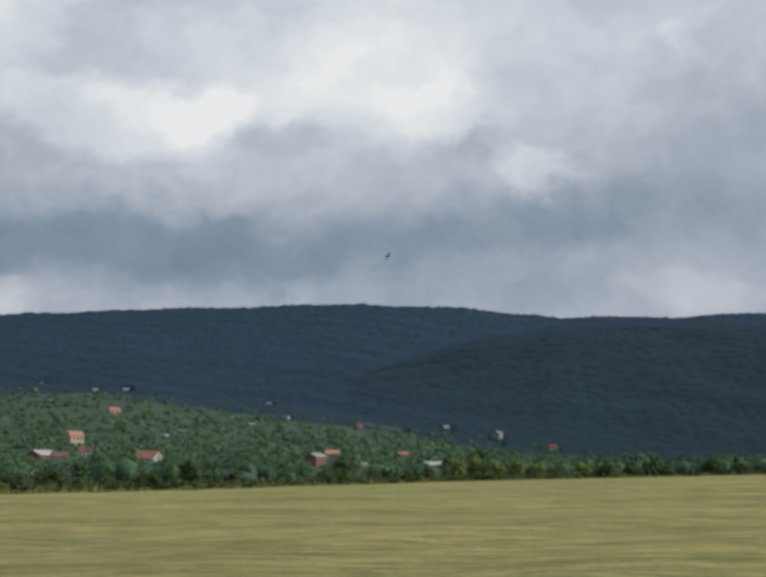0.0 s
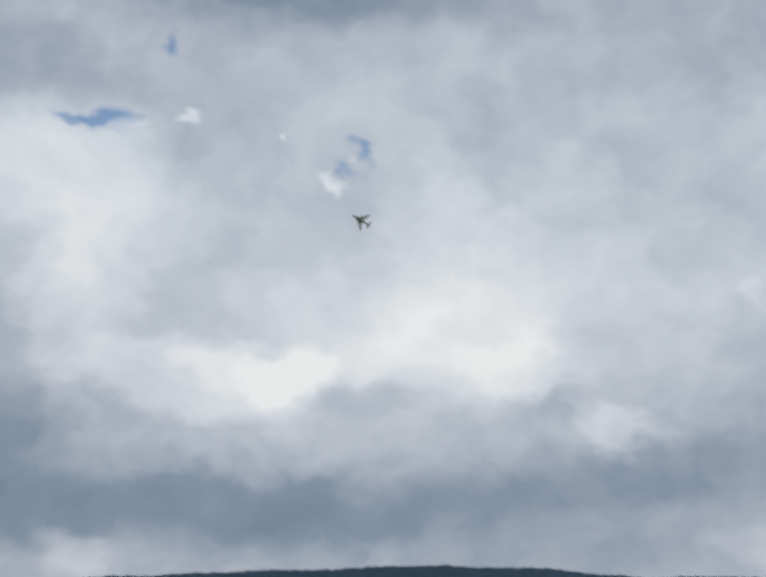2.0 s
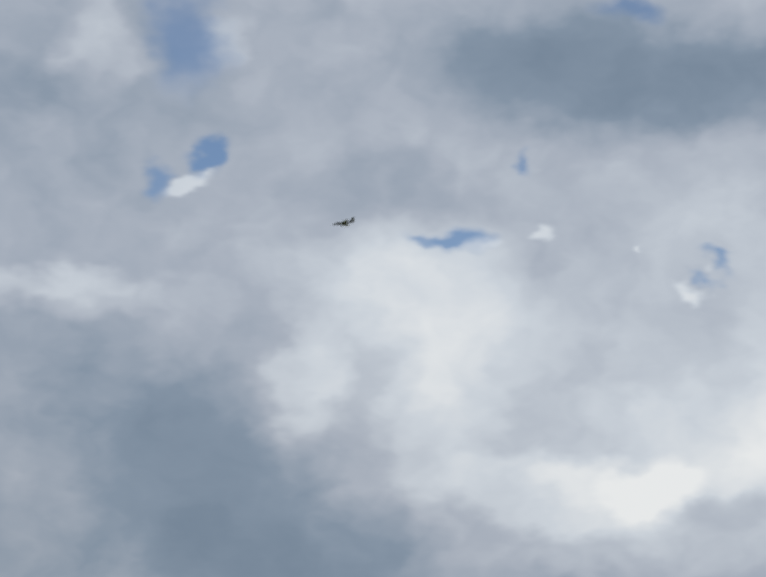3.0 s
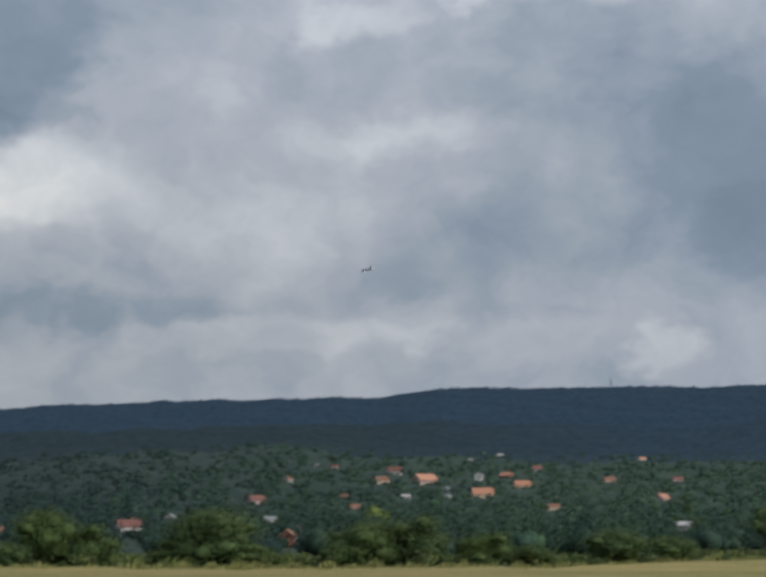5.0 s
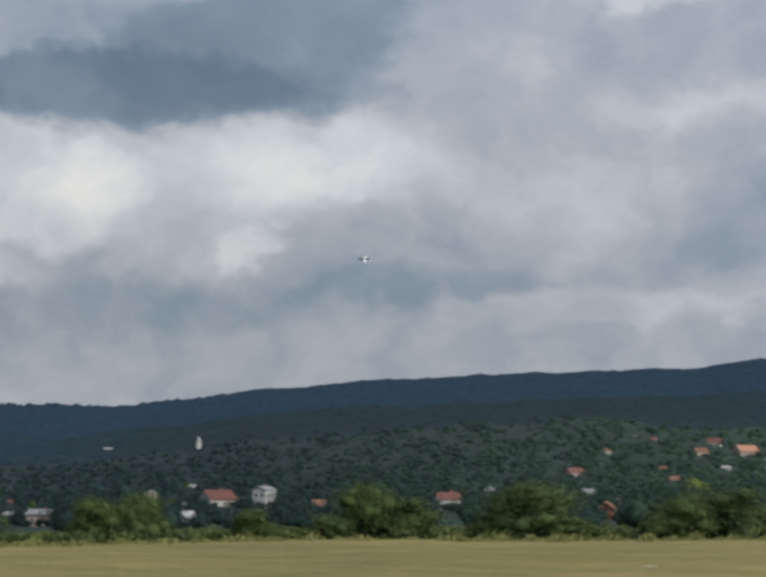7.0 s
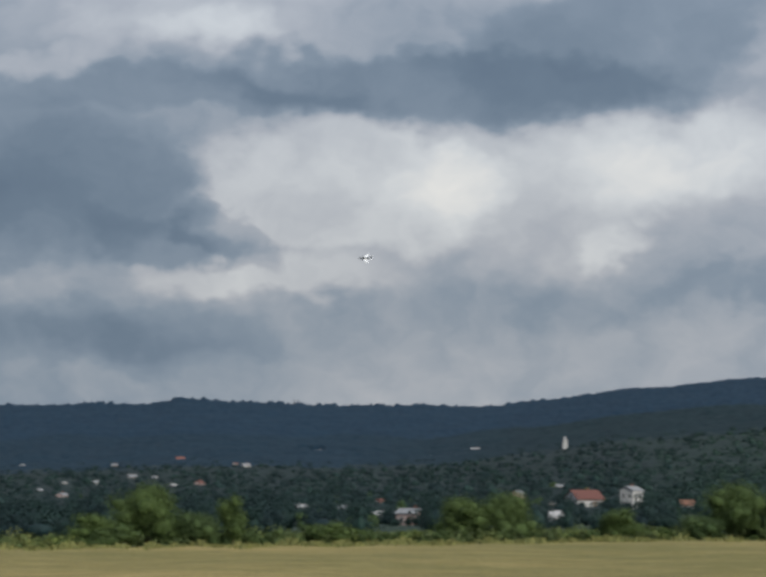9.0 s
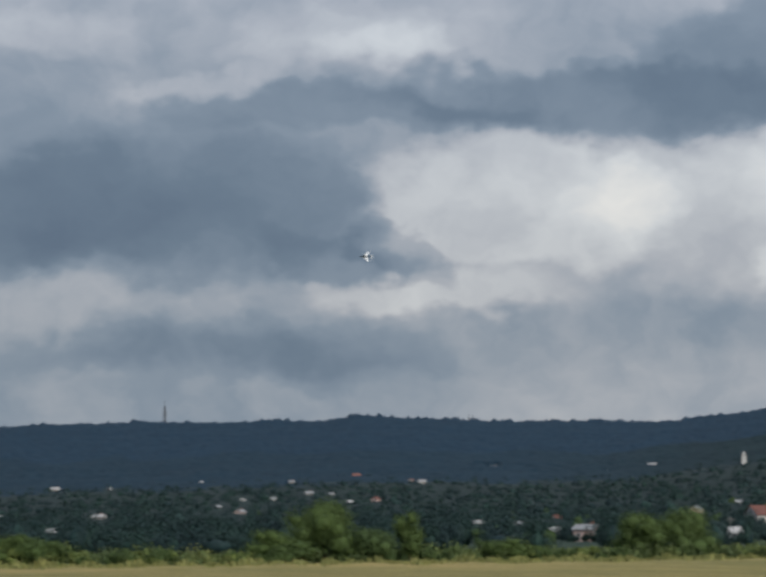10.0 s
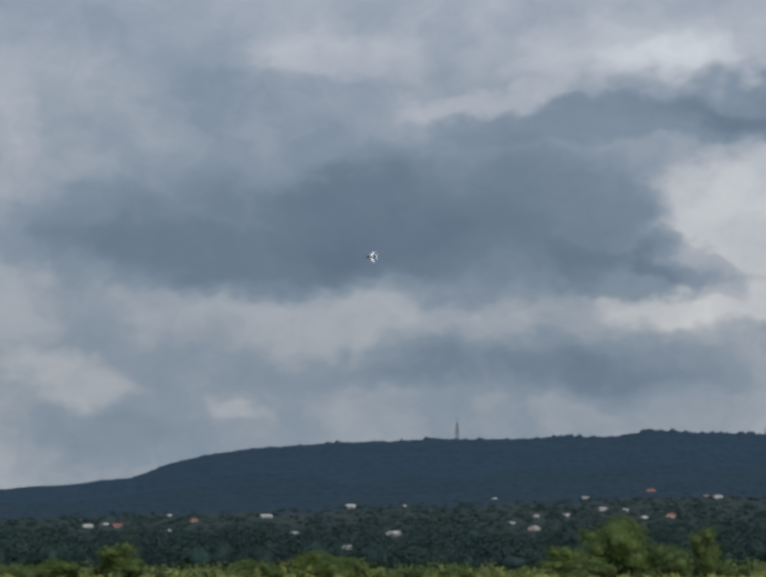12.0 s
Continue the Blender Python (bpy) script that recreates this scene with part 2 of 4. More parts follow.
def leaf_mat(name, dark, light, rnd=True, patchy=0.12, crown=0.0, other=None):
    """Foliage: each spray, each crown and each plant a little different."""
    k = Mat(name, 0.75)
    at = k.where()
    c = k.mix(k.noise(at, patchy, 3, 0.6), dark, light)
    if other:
        # leaf colour turns darker with bearing, in place of cloud shade on the valley
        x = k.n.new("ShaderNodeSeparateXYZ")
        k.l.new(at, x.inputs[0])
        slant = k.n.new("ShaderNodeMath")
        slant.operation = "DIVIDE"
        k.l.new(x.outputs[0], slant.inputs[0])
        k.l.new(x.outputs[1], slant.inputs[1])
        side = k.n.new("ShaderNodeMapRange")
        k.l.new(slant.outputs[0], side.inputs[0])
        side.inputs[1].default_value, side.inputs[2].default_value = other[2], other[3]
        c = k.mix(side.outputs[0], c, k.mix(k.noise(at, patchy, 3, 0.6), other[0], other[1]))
    c = k.mix(k.island(), k.mix(1.0, c, (0.72, 0.74, 0.72), "MULTIPLY"), k.mix(1.0, c, (1.25, 1.22, 1.15), "MULTIPLY"))
    c = k.mix(1.0, c, k.ramp(k.noise(at, 1.6, 4, 0.7), (0.3, (0.55, 0.58, 0.55)), (0.7, (1.35, 1.32, 1.2))), "MULTIPLY")
    if rnd:
        c = k.mix(k.random(), c, k.mix(0.5, c, (dark[0] * 2.0, dark[1] * 1.55, dark[2] * 0.8)))
    if crown:
        cell = k.n.new("ShaderNodeTexVoronoi")
        k.l.new(k.where((1, 1, 0.5)), cell.inputs["Vector"])
        cell.inputs["Scale"].default_value = crown
        kind = k.n.new("ShaderNodeSeparateColor")
        k.l.new(cell.outputs["Color"], kind.inputs[0])
        c = k.mix(1.0, c, k.ramp(kind.outputs[0], (0.0, (0.60, 0.68, 0.80)), (0.35, (0.85, 0.92, 0.92)), (0.7, (1.10, 1.10, 0.95)), (0.9, (1.30, 1.32, 1.0)), (1.0, (1.55, 1.32, 1.25))), "MULTIPLY")
    return k.color(c)


def grass_mat():
    """Mown grass, greener on one side of the airfield and drier on the other, with swaths of cut hay."""
    k = Mat("dry_grass", 0.95)
    at = k.where()
    swath = k.noise(k.where((0.50, 0.55, 1), radians(-9)), 0.9, 8, 0.75)
    dry = k.ramp(swath, (0.28, (0.180, 0.162, 0.060)), (0.5, (0.242, 0.208, 0.086)), (0.72, (0.335, 0.288, 0.135)))
    green = k.ramp(swath, (0.32, (0.128, 0.140, 0.044)), (0.5, (0.250, 0.235, 0.084)), (0.66, (0.42, 0.385, 0.175)))
    x = k.n.new("ShaderNodeSeparateXYZ")
    k.l.new(at, x.inputs[0])
    side = k.n.new("ShaderNodeMapRange")
    across = k.n.new("ShaderNodeMath")
    across.operation = "MULTIPLY_ADD"
    k.l.new(x.outputs[1], across.inputs[0])
    across.inputs[1].default_value = 0.26
    k.l.new(x.outputs[0], across.inputs[2])
    k.l.new(across.outputs[0], side.inputs[0])
    side.inputs[1].default_value, side.inputs[2].default_value = -14.0, 12.0
    base = k.mix(side.outputs[0], dry, green)
    patchy = k.ramp(k.noise(at, 0.06, 5, 0.6), (0.35, (0.78, 0.83, 0.75)), (0.65, (1.25, 1.18, 1.15)))
    bands = k.ramp(k.noise(k.where((0.02, 0.25, 1), radians(-9)), 1.0, 3, 0.5), (0.36, (0.89, 0.92, 0.87)), (0.64, (1.08, 1.06, 1.07)))
    patchy = k.mix(1.0, patchy, bands, "MULTIPLY")
    fine = k.ramp(k.noise(at, 5.0, 5, 0.7), (0.3, (0.6, 0.6, 0.55)), (0.7, (1.25, 1.25, 1.2)))
    k.bump(k.noise(at, 5.0, 5, 0.7), 0.6, 0.12)
    return k.color(k.mix(1.0, k.mix(1.0, base, patchy, "MULTIPLY"), fine, "MULTIPLY"))


def soil_mat(name, dark, light):
    k = Mat(name, 0.95)
    at = k.where()
    k.bump(k.noise(at, 0.25, 6, 0.7), 0.6, 1.5)
    return k.color(k.ramp(k.noise(at, 0.05, 8, 0.7), (0.35, dark), (0.65, light)))


def plaster(name, rgb):
    k = Mat(name, 0.9)
    at = k.where(object_space=True)
    c = k.mix(k.noise(at, 1.3, 5), rgb, tuple(v * 0.72 for v in rgb))
    k.bump(k.noise(at, 12.0), 0.2, 0.02)
    return k.color(c)


def tile_mat(name, a, b):
    k = Mat(name, 0.8)
    c = k.mix(k.island(), a, b)
    c = k.mix(k.noise(k.where(object_space=True), 0.9, 5), c, k.mix(1.0, c, (0.6, 0.58, 0.58), "MULTIPLY"))
    return k.color(c)


def plain(name, rgb, rough=0.5, metal=0.0):
    k = Mat(name, rough)
    k.b.inputs["Metallic"].default_value = metal
    c = k.mix(k.noise(k.where(object_space=True), 3.0, 4), rgb, tuple(v * 0.78 for v in rgb))
    return k.color(c)


GRASS = grass_mat()
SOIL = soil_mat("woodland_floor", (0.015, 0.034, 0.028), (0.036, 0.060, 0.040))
# forest floor beyond WOOD_MID, in the same hazed blue as the trees
UNDERWOOD = soil_mat("haze_blue_undergrowth", (0.008, 0.024, 0.034), (0.016, 0.036, 0.047))
# haze of the distance is mixed into this base colour as blue
FAR_WOOD = soil_mat("haze_blue_far_forest", (0.0054, 0.0235, 0.046), (0.0084, 0.033, 0.062))


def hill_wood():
    """Slope forest with distance haze in its blue, darker green on the middle hill."""
    k = Mat("haze_blue_hillside_forest", 0.95)
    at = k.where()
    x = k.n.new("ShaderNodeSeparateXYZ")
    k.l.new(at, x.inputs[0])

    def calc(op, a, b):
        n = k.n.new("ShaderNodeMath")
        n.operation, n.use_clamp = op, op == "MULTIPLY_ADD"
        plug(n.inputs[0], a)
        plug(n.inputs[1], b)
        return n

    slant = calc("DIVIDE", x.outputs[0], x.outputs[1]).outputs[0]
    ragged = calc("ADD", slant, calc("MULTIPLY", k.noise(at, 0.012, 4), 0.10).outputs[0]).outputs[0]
    # weight of the darker green: middle hill, and half on the nearer hill
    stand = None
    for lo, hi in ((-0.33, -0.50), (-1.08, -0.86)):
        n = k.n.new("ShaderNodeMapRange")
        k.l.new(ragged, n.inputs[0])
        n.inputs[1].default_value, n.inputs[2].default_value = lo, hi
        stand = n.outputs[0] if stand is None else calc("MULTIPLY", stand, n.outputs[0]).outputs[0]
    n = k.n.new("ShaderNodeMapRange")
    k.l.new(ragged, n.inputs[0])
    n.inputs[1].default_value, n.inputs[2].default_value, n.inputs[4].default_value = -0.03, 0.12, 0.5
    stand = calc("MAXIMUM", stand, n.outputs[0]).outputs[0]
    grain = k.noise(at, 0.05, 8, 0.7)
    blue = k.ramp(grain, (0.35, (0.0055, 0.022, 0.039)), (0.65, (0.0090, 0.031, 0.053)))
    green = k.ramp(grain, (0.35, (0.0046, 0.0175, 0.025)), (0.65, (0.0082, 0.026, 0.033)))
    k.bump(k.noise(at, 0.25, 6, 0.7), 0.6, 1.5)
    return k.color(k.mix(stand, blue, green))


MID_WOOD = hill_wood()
# DELL and SHADE darken by bearing for cloud shade; GROVE keeps a sunlit tone
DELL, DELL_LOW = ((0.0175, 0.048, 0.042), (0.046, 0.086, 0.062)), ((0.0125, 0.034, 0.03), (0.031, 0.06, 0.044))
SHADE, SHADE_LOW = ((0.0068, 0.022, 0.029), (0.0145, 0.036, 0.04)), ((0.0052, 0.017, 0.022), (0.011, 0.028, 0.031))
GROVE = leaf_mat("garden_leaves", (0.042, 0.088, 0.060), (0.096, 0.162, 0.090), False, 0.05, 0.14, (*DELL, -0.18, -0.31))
# the LOW greens are darkened in place of self-shadow the smooth sheet lacks
GROVE_LOW = leaf_mat("shaded_garden_shrub_leaves", (0.024, 0.052, 0.037), (0.057, 0.098, 0.056), False, 0.05, 0.2, (*DELL_LOW, -0.18, -0.31))
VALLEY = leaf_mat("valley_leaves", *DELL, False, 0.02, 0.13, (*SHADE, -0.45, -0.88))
VALLEY_LOW = leaf_mat("shaded_valley_shrub_leaves", *DELL_LOW, False, 0.02, 0.2, (*SHADE_LOW, -0.45, -0.88))
LEAF = leaf_mat("tree_leaves", (0.032, 0.066, 0.034), (0.084, 0.136, 0.060), True, 0.3)
BUSH = leaf_mat("bush_leaves", (0.030, 0.060, 0.022), (0.074, 0.112, 0.042), True, 0.5)
SCRUB = leaf_mat("scrub_leaves", (0.045, 0.075, 0.030), (0.140, 0.165, 0.065), False, 0.16, 0.5)
LIME = leaf_mat("yellow_leaves", (0.11, 0.16, 0.04), (0.22, 0.28, 0.08), False, 0.4)
WEED = leaf_mat("tall_weeds", (0.095, 0.12, 0.040), (0.22, 0.215, 0.09), False, 0.3)
BARK = plain("bark", (0.07, 0.052, 0.038), 0.95)
TILES = {"orange": tile_mat("orange_tiles", (0.40, 0.20, 0.135), (0.49, 0.26, 0.18)),
         "red": tile_mat("red_tiles", (0.16, 0.075, 0.065), (0.21, 0.10, 0.085)),
         "brown": tile_mat("brown_tiles", (0.19, 0.10, 0.075), (0.25, 0.14, 0.10)),
         "grey": tile_mat("grey_sheet_roof", (0.24, 0.26, 0.28), (0.31, 0.33, 0.35)),
         "white": tile_mat("pale_sheet_roof", (0.38, 0.39, 0.40), (0.46, 0.47, 0.48))}
WALLS = {"white": plaster("white_render", (0.48, 0.48, 0.47)), "cream": plaster("cream_render", (0.52, 0.43, 0.31)),
         "pink": plaster("pink_render", (0.42, 0.32, 0.30)), "grey": plaster("grey_render", (0.26, 0.26, 0.26)),
         "brick": plaster("brick_wall", (0.24, 0.11, 0.08))}
WINDOW = plain("window_glass", (0.03, 0.04, 0.05), 0.08)
TIMBER = plain("brown_timber", (0.16, 0.09, 0.05), 0.8)
STEEL = plain("galvanised_steel", (0.13, 0.14, 0.16), 0.5, 0.4)


# ---- the lie of the land: how high it stands, by bearing and distance ----
WOOD_FAR, WOOD_MID = 3300.0, 1700.0
RIDGE = ((-40, 3.6), (-10.7, 4.50), (-8.3, 4.40), (-5, 4.38), (-2.3, 4.66), (0.6, 4.80), (4.1, 4.70), (8.7, 4.50), (14, 4.2), (19.5, 4.08), (26.5, 4.10),
         (28.2, 3.84), (34.2, 3.72), (37.5, 3.55), (40.7, 3.30), (42.3, 3.08), (44, 2.88), (48.9, 2.86), (53, 3.04), (54, 2.90), (60.5, 2.80),
         (63.0, 2.68), (64.3, 2.60), (65.4, 2.41), (66.6, 2.08), (67.4, 1.80), (68.8, 1.61), (71.1, 1.44), (90, 1.2), (180, 1.5), (320, 3.6))
SHOULDER = ((-40, 0.3), (-10.6, 0.20), (-7.1, 0.38), (-4.3, 0.72), (-1.6, 1.13), (1.2, 1.60), (3.9, 1.88), (6.6, 2.30), (10.7, 2.46), (19.5, 2.25),
            (23.1, 2.25), (28.6, 2.44), (30.8, 2.66), (36.8, 2.40), (40.8, 2.08), (44.8, 1.50), (47.6, 1.32), (53, 1.38), (57, 1.22), (61.8, 1.03), (71, 0.82), (90, 0.7), (180, 0.5), (320, 0.3))
FIELD_END = ((-40, 420), (-10.6, 420), (-4, 400), (-0.2, 345), (5.2, 232), (10.6, 190), (23.3, 110), (39.5, 112), (48, 100), (57, 86), (71, 93), (90, 95), (180, 160), (320, 420))
FIELD_LIFT = ((-40, 1.75), (-10.6, 1.75), (-6.8, 1.2), (-0.2, 0.25), (5.2, 0), (90, 0), (180, 0), (320, 1.75))
SPUR = ((-40, 4.1), (-10.7, 4.05), (-7.5, 4.0), (-4.8, 3.92), (-3, 3.6), (-1, 3.1), (1.5, 2.5), (4, 2.0), (6, 0), (316, 0), (320, 4.1))


def table(rows, turn):
    turn = (np.asarray(turn, float) + 40) % 360 - 40
    a = np.array(rows, float)
    return np.interp(turn, a[:, 0], a[:, 1])


def rise(turn, r):
    """The angle in degrees under which the ground at that bearing and distance is seen from the eye."""
    turn, r = np.broadcast_arrays(np.asarray(turn, float), np.asarray(r, float))
    end, lift = table(FIELD_END, turn), table(FIELD_LIFT, turn)
    near = np.degrees(np.arctan((lift - 1.7) / end))
    top1, top2 = table(SHOULDER, turn) - 0.24, table(RIDGE, turn) - 0.17
    s = np.clip(np.log(np.maximum(r, 1) / end) / np.log(WOOD_MID / end), 0, 1)
    u = np.clip((r - WOOD_MID) / (WOOD_FAR - WOOD_MID), 0, 1)
    # a nearer hill that stands before the ridge on one side
    v = np.clip((r - WOOD_MID) / 550, 0, 1)
    spur = top1 + (table(SPUR, turn) - top1) * (1 - (1 - v) ** 1.4)
    slope = np.where(r < WOOD_MID, near + (top1 - near) * s ** 2.2, top1 + (top2 - top1) * (1 - (1 - u) ** 1.5))
    return np.where(r < WOOD_MID, slope, np.maximum(slope, spur))


def ground_z(turn, r):
    turn, r = np.broadcast_arrays(np.asarray(turn, float), np.asarray(r, float))
    end, lift = table(FIELD_END, turn), table(FIELD_LIFT, turn)
    f = np.clip((r - 40) / (end - 40), 0, 1)
    far = 1.7 + np.minimum(r, WOOD_FAR) * np.tan(np.radians(rise(turn, r))) - np.maximum(r - WOOD_FAR, 0) * 0.12
    return np.where(r <= end, lift * f * f * (3 - 2 * f), far)


# ---- mesh helpers ----
def mesh_from(name, verts, faces, material):
    """A mesh from arrays of corners and of faces with the same number of corners each."""
    me = bpy.data.meshes.new(name)
    verts, faces = np.asarray(verts, np.float32), np.asarray(faces, np.int32)
    k = faces.shape[1]
    me.vertices.add(len(verts))
    me.vertices.foreach_set("co", verts.ravel())
    me.loops.add(faces.size)
    me.loops.foreach_set("vertex_index", faces.ravel())
    me.polygons.add(len(faces))
    me.polygons.foreach_set("loop_start", np.arange(0, faces.size, k, dtype=np.int32))
    me.update(calc_edges=True)
    me.validate()
    me.materials.append(material)
    return me


def part(name, bm, material, parent, label=""):
    me = bpy.data.meshes.new(name)
    bm.normal_update()
    bm.to_mesh(me)
    bm.free()
    for m in material if isinstance(material, (list, tuple)) else [material]:
        me.materials.append(m)
    ob = new(name, me)
    ob.parent = parent
    return tagged(ob, label)


def box(bm, lo, hi, m=Matrix.Identity(4)):
    v = [bm.verts.new(m @ Vector((x, y, z))) for z in (lo[2], hi[2]) for y in (lo[1], hi[1]) for x in (lo[0], hi[0])]
    for f in ((0, 2, 3, 1), (4, 5, 7, 6), (0, 1, 5, 4), (2, 6, 7, 3), (0, 4, 6, 2), (1, 3, 7, 5)):
        bm.faces.new([v[i] for i in f])
    return bm


def tube(bm, rings):
    """Skin a row of rings, each a list of the same number of points, and close both ends."""
    made = [[bm.verts.new(p) for p in ring] for ring in rings]
    n = len(made[0])
    for a, b in zip(made, made[1:]):
        for i in range(n):
            bm.faces.new((a[i], a[(i + 1) % n], b[(i + 1) % n], b[i]))
    bm.faces.new(made[0][::-1])
    bm.faces.new(made[-1])
    return bm


def circle(c, r, n=7, squash=1.0):
    return [(c[0] + r * math.cos(i * math.tau / n), c[1] + r * squash * math.sin(i * math.tau / n), c[2]) for i in range(n)]


# ---- ground ----
def ground():
    turns = np.unique(np.concatenate([np.arange(-16, 78, 0.25), np.arange(78, 344.1, 3.0)]))[:-1]
    dist = np.unique(np.concatenate([np.linspace(0.0, 130, 60), np.geomspace(130, 1700, 90), np.linspace(1700, 3300, 50), np.linspace(3300, 4700, 12)]))
    A, R = np.meshgrid(turns, dist, indexing="ij")
    Z = ground_z(A, R)
    end = table(FIELD_END, A)
    Z = Z + 0.05 * np.sin(R * 0.13 + A * 0.5) * np.clip(R / 40, 0, 1) * (R < end)
    a = np.radians(A)
    V = np.stack([-np.sin(a) * R, np.cos(a) * R, Z], -1).reshape(-1, 3)
    n, k = A.shape
    i, j = np.meshgrid(np.arange(n), np.arange(k - 1), indexing="ij")
    i2 = (i + 1) % n
    F = np.stack([i * k + j, i * k + j + 1, i2 * k + j + 1, i2 * k + j], -1).reshape(-1, 4)[:, ::-1]
    me = mesh_from("ground", V, F, GRASS)
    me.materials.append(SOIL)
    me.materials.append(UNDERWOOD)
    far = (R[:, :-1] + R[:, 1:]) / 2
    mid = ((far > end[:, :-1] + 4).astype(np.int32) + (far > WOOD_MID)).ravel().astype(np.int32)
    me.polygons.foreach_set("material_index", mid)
    me.polygons.foreach_set("use_smooth", np.ones(len(mid), bool))
    tagged(new("ground", me), "mown dry grass airfield below wooded hills", "ground", kind="structure")


ground()


# ---- leaves ----
def leaves(rng, centres, radii, count, size, flat=0.8, shell=0.45, calm=0.0):
    """Corners of many small leaf sprays set in the outer part of some lobes."""
    pick = rng.choice(len(centres), count, p=radii ** 2 / (radii ** 2).sum())
    d = rng.normal(size=(count, 3))
    d /= np.linalg.norm(d, axis=1)[:, None]
    r = radii[pick] * (1 - shell * rng.random(count) ** 1.6)
    c = centres[pick] + d * r[:, None] * np.array([1, 1, flat])
    n = d * (1 - 0.5 * calm) + rng.normal(size=(count, 3)) * (0.55 - 0.3 * calm) + np.array([0, 0, 1.1 * calm])
    n /= np.linalg.norm(n, axis=1)[:, None]
    t = np.cross(n, rng.normal(size=(count, 3)))
    t /= np.linalg.norm(t, axis=1)[:, None]
    b = np.cross(n, t)
    s = (size * (0.6 + 0.8 * rng.random(count)))[:, None]
    t, b = t * s, b * s * 0.75
    V = np.stack([c - t - b * 0.5, c + t * 0.9 - b * 0.6, c + b + t * 0.1], 1)
    return V.reshape(-1, 3)


def tris(n):
    return np.arange(n * 3).reshape(-1, 3)


def quads(n):
    return np.arange(n * 4).reshape(-1, 4)


def ball():
    bm = bmesh.new()
    bmesh.ops.create_icosphere(bm, subdivisions=1, radius=1.0)
    v, f = np.array([p.co for p in bm.verts]), np.array([[p.index for p in q.verts] for q in bm.faces])
    bm.free()
    return v, f


BALL_V, BALL_F = ball()


def lobes(rng, wide, high, n, base):
    k = rng.random((n, 3))
    a = k[:, 0] * math.tau
    h = base + (high - base) * (0.25 + 0.62 * k[:, 1])
    out = wide * (0.15 + 0.55 * k[:, 2]) * np.sqrt(np.clip(1.15 - ((h - base) / (high - base)) ** 2, 0.1, 1))
    c = np.stack([np.cos(a) * out, np.sin(a) * out, h], 1)
    return c, wide * (0.30 + 0.25 * rng.random(n))


def limb(bm, a, b, r0, r1):
    a, b = Vector(a), Vector(b)
    q = (b - a).to_track_quat("Z", "Y").to_matrix().to_4x4()
    m = Matrix.Translation(a) @ q
    ln = (b - a).length
    tube(bm, [[m @ Vector(p) for p in circle((0, 0, z * ln), r0 + (r1 - r0) * z, 6)] for z in (0.0, 0.5, 1.0)])


def tree_model(name, seed, wide, high, base, n_lobe, count, size, material, flat=0.8):
    """A trunk with limbs and a crown of leaf sprays, at the origin."""
    rng = np.random.default_rng(seed)
    root = new(name)
    c, r = lobes(rng, wide, high, n_lobe, base)
    bm = bmesh.new()
    limb(bm, (0, 0, -0.3), (0.05 * wide, 0.02 * wide, base + (high - base) * 0.45), 0.035 * high, 0.015 * high)
    for k in range(min(n_lobe, 7)):
        limb(bm, (0.03 * wide, 0, base * 0.7 + 0.1 * k), tuple(c[k] * np.array([0.9, 0.9, 0.95])), 0.014 * high, 0.004 * high)
    part("trunk", bm, BARK, root)
    # leafy twigs over the dense inner mass of each bough
    v = leaves(rng, c, r, count, size, flat, 0.55, 0.3)
    verts, faces = [v], [tris(count)]
    for k in range(n_lobe):
        lump = BALL_V * (1 + 0.22 * rng.normal(size=(len(BALL_V), 1))) * r[k] * np.array([0.5, 0.5, 0.5 * flat]) + c[k]
        faces.append(BALL_F + sum(len(x) for x in verts))
        verts.append(lump)
    me = mesh_from("crown", np.concatenate(verts), np.concatenate(faces), material)
    crown = new("crown", me)
    crown.parent = root
    return root


# ---- the wood beyond the field: houses first, then trees round them ----
HOUSES = []
ROOF_WORD = {"orange": "orange tiled roof", "red": "dark red tiled roof", "brown": "weathered brown roof", "grey": "grey sheet roof", "white": "pale sheet roof"}
WALL_WORD = {"white": "whitewashed", "cream": "cream", "pink": "faded pink", "grey": "grey", "brick": "brick"}


def opening(kind, w, h, m, parent):
    bm = bmesh.new()
    for lo, hi in (((-w / 2, -0.05, 0), (-w / 2 + 0.08, 0.07, h)), ((w / 2 - 0.08, -0.05, 0), (w / 2, 0.07, h)), ((-w / 2 + 0.08, -0.05, 0), (w / 2 - 0.08, 0.07, 0.08)),
                   ((-w / 2 + 0.08, -0.05, h - 0.08), (w / 2 - 0.08, 0.07, h)), ((-0.03, -0.04, 0.08), (0.03, 0.05, h - 0.08))):
        box(bm, lo, hi, m)
    ob = part(kind, bm, TIMBER if kind == "door" else WALLS["white"], parent)
    part("pane" if kind == "window" else "door_leaf", box(bmesh.new(), (-w / 2 + 0.08, -0.03, 0.08), (w / 2 - 0.08, 0.02, h - 0.08), m), WINDOW if kind == "window" else TIMBER, ob)


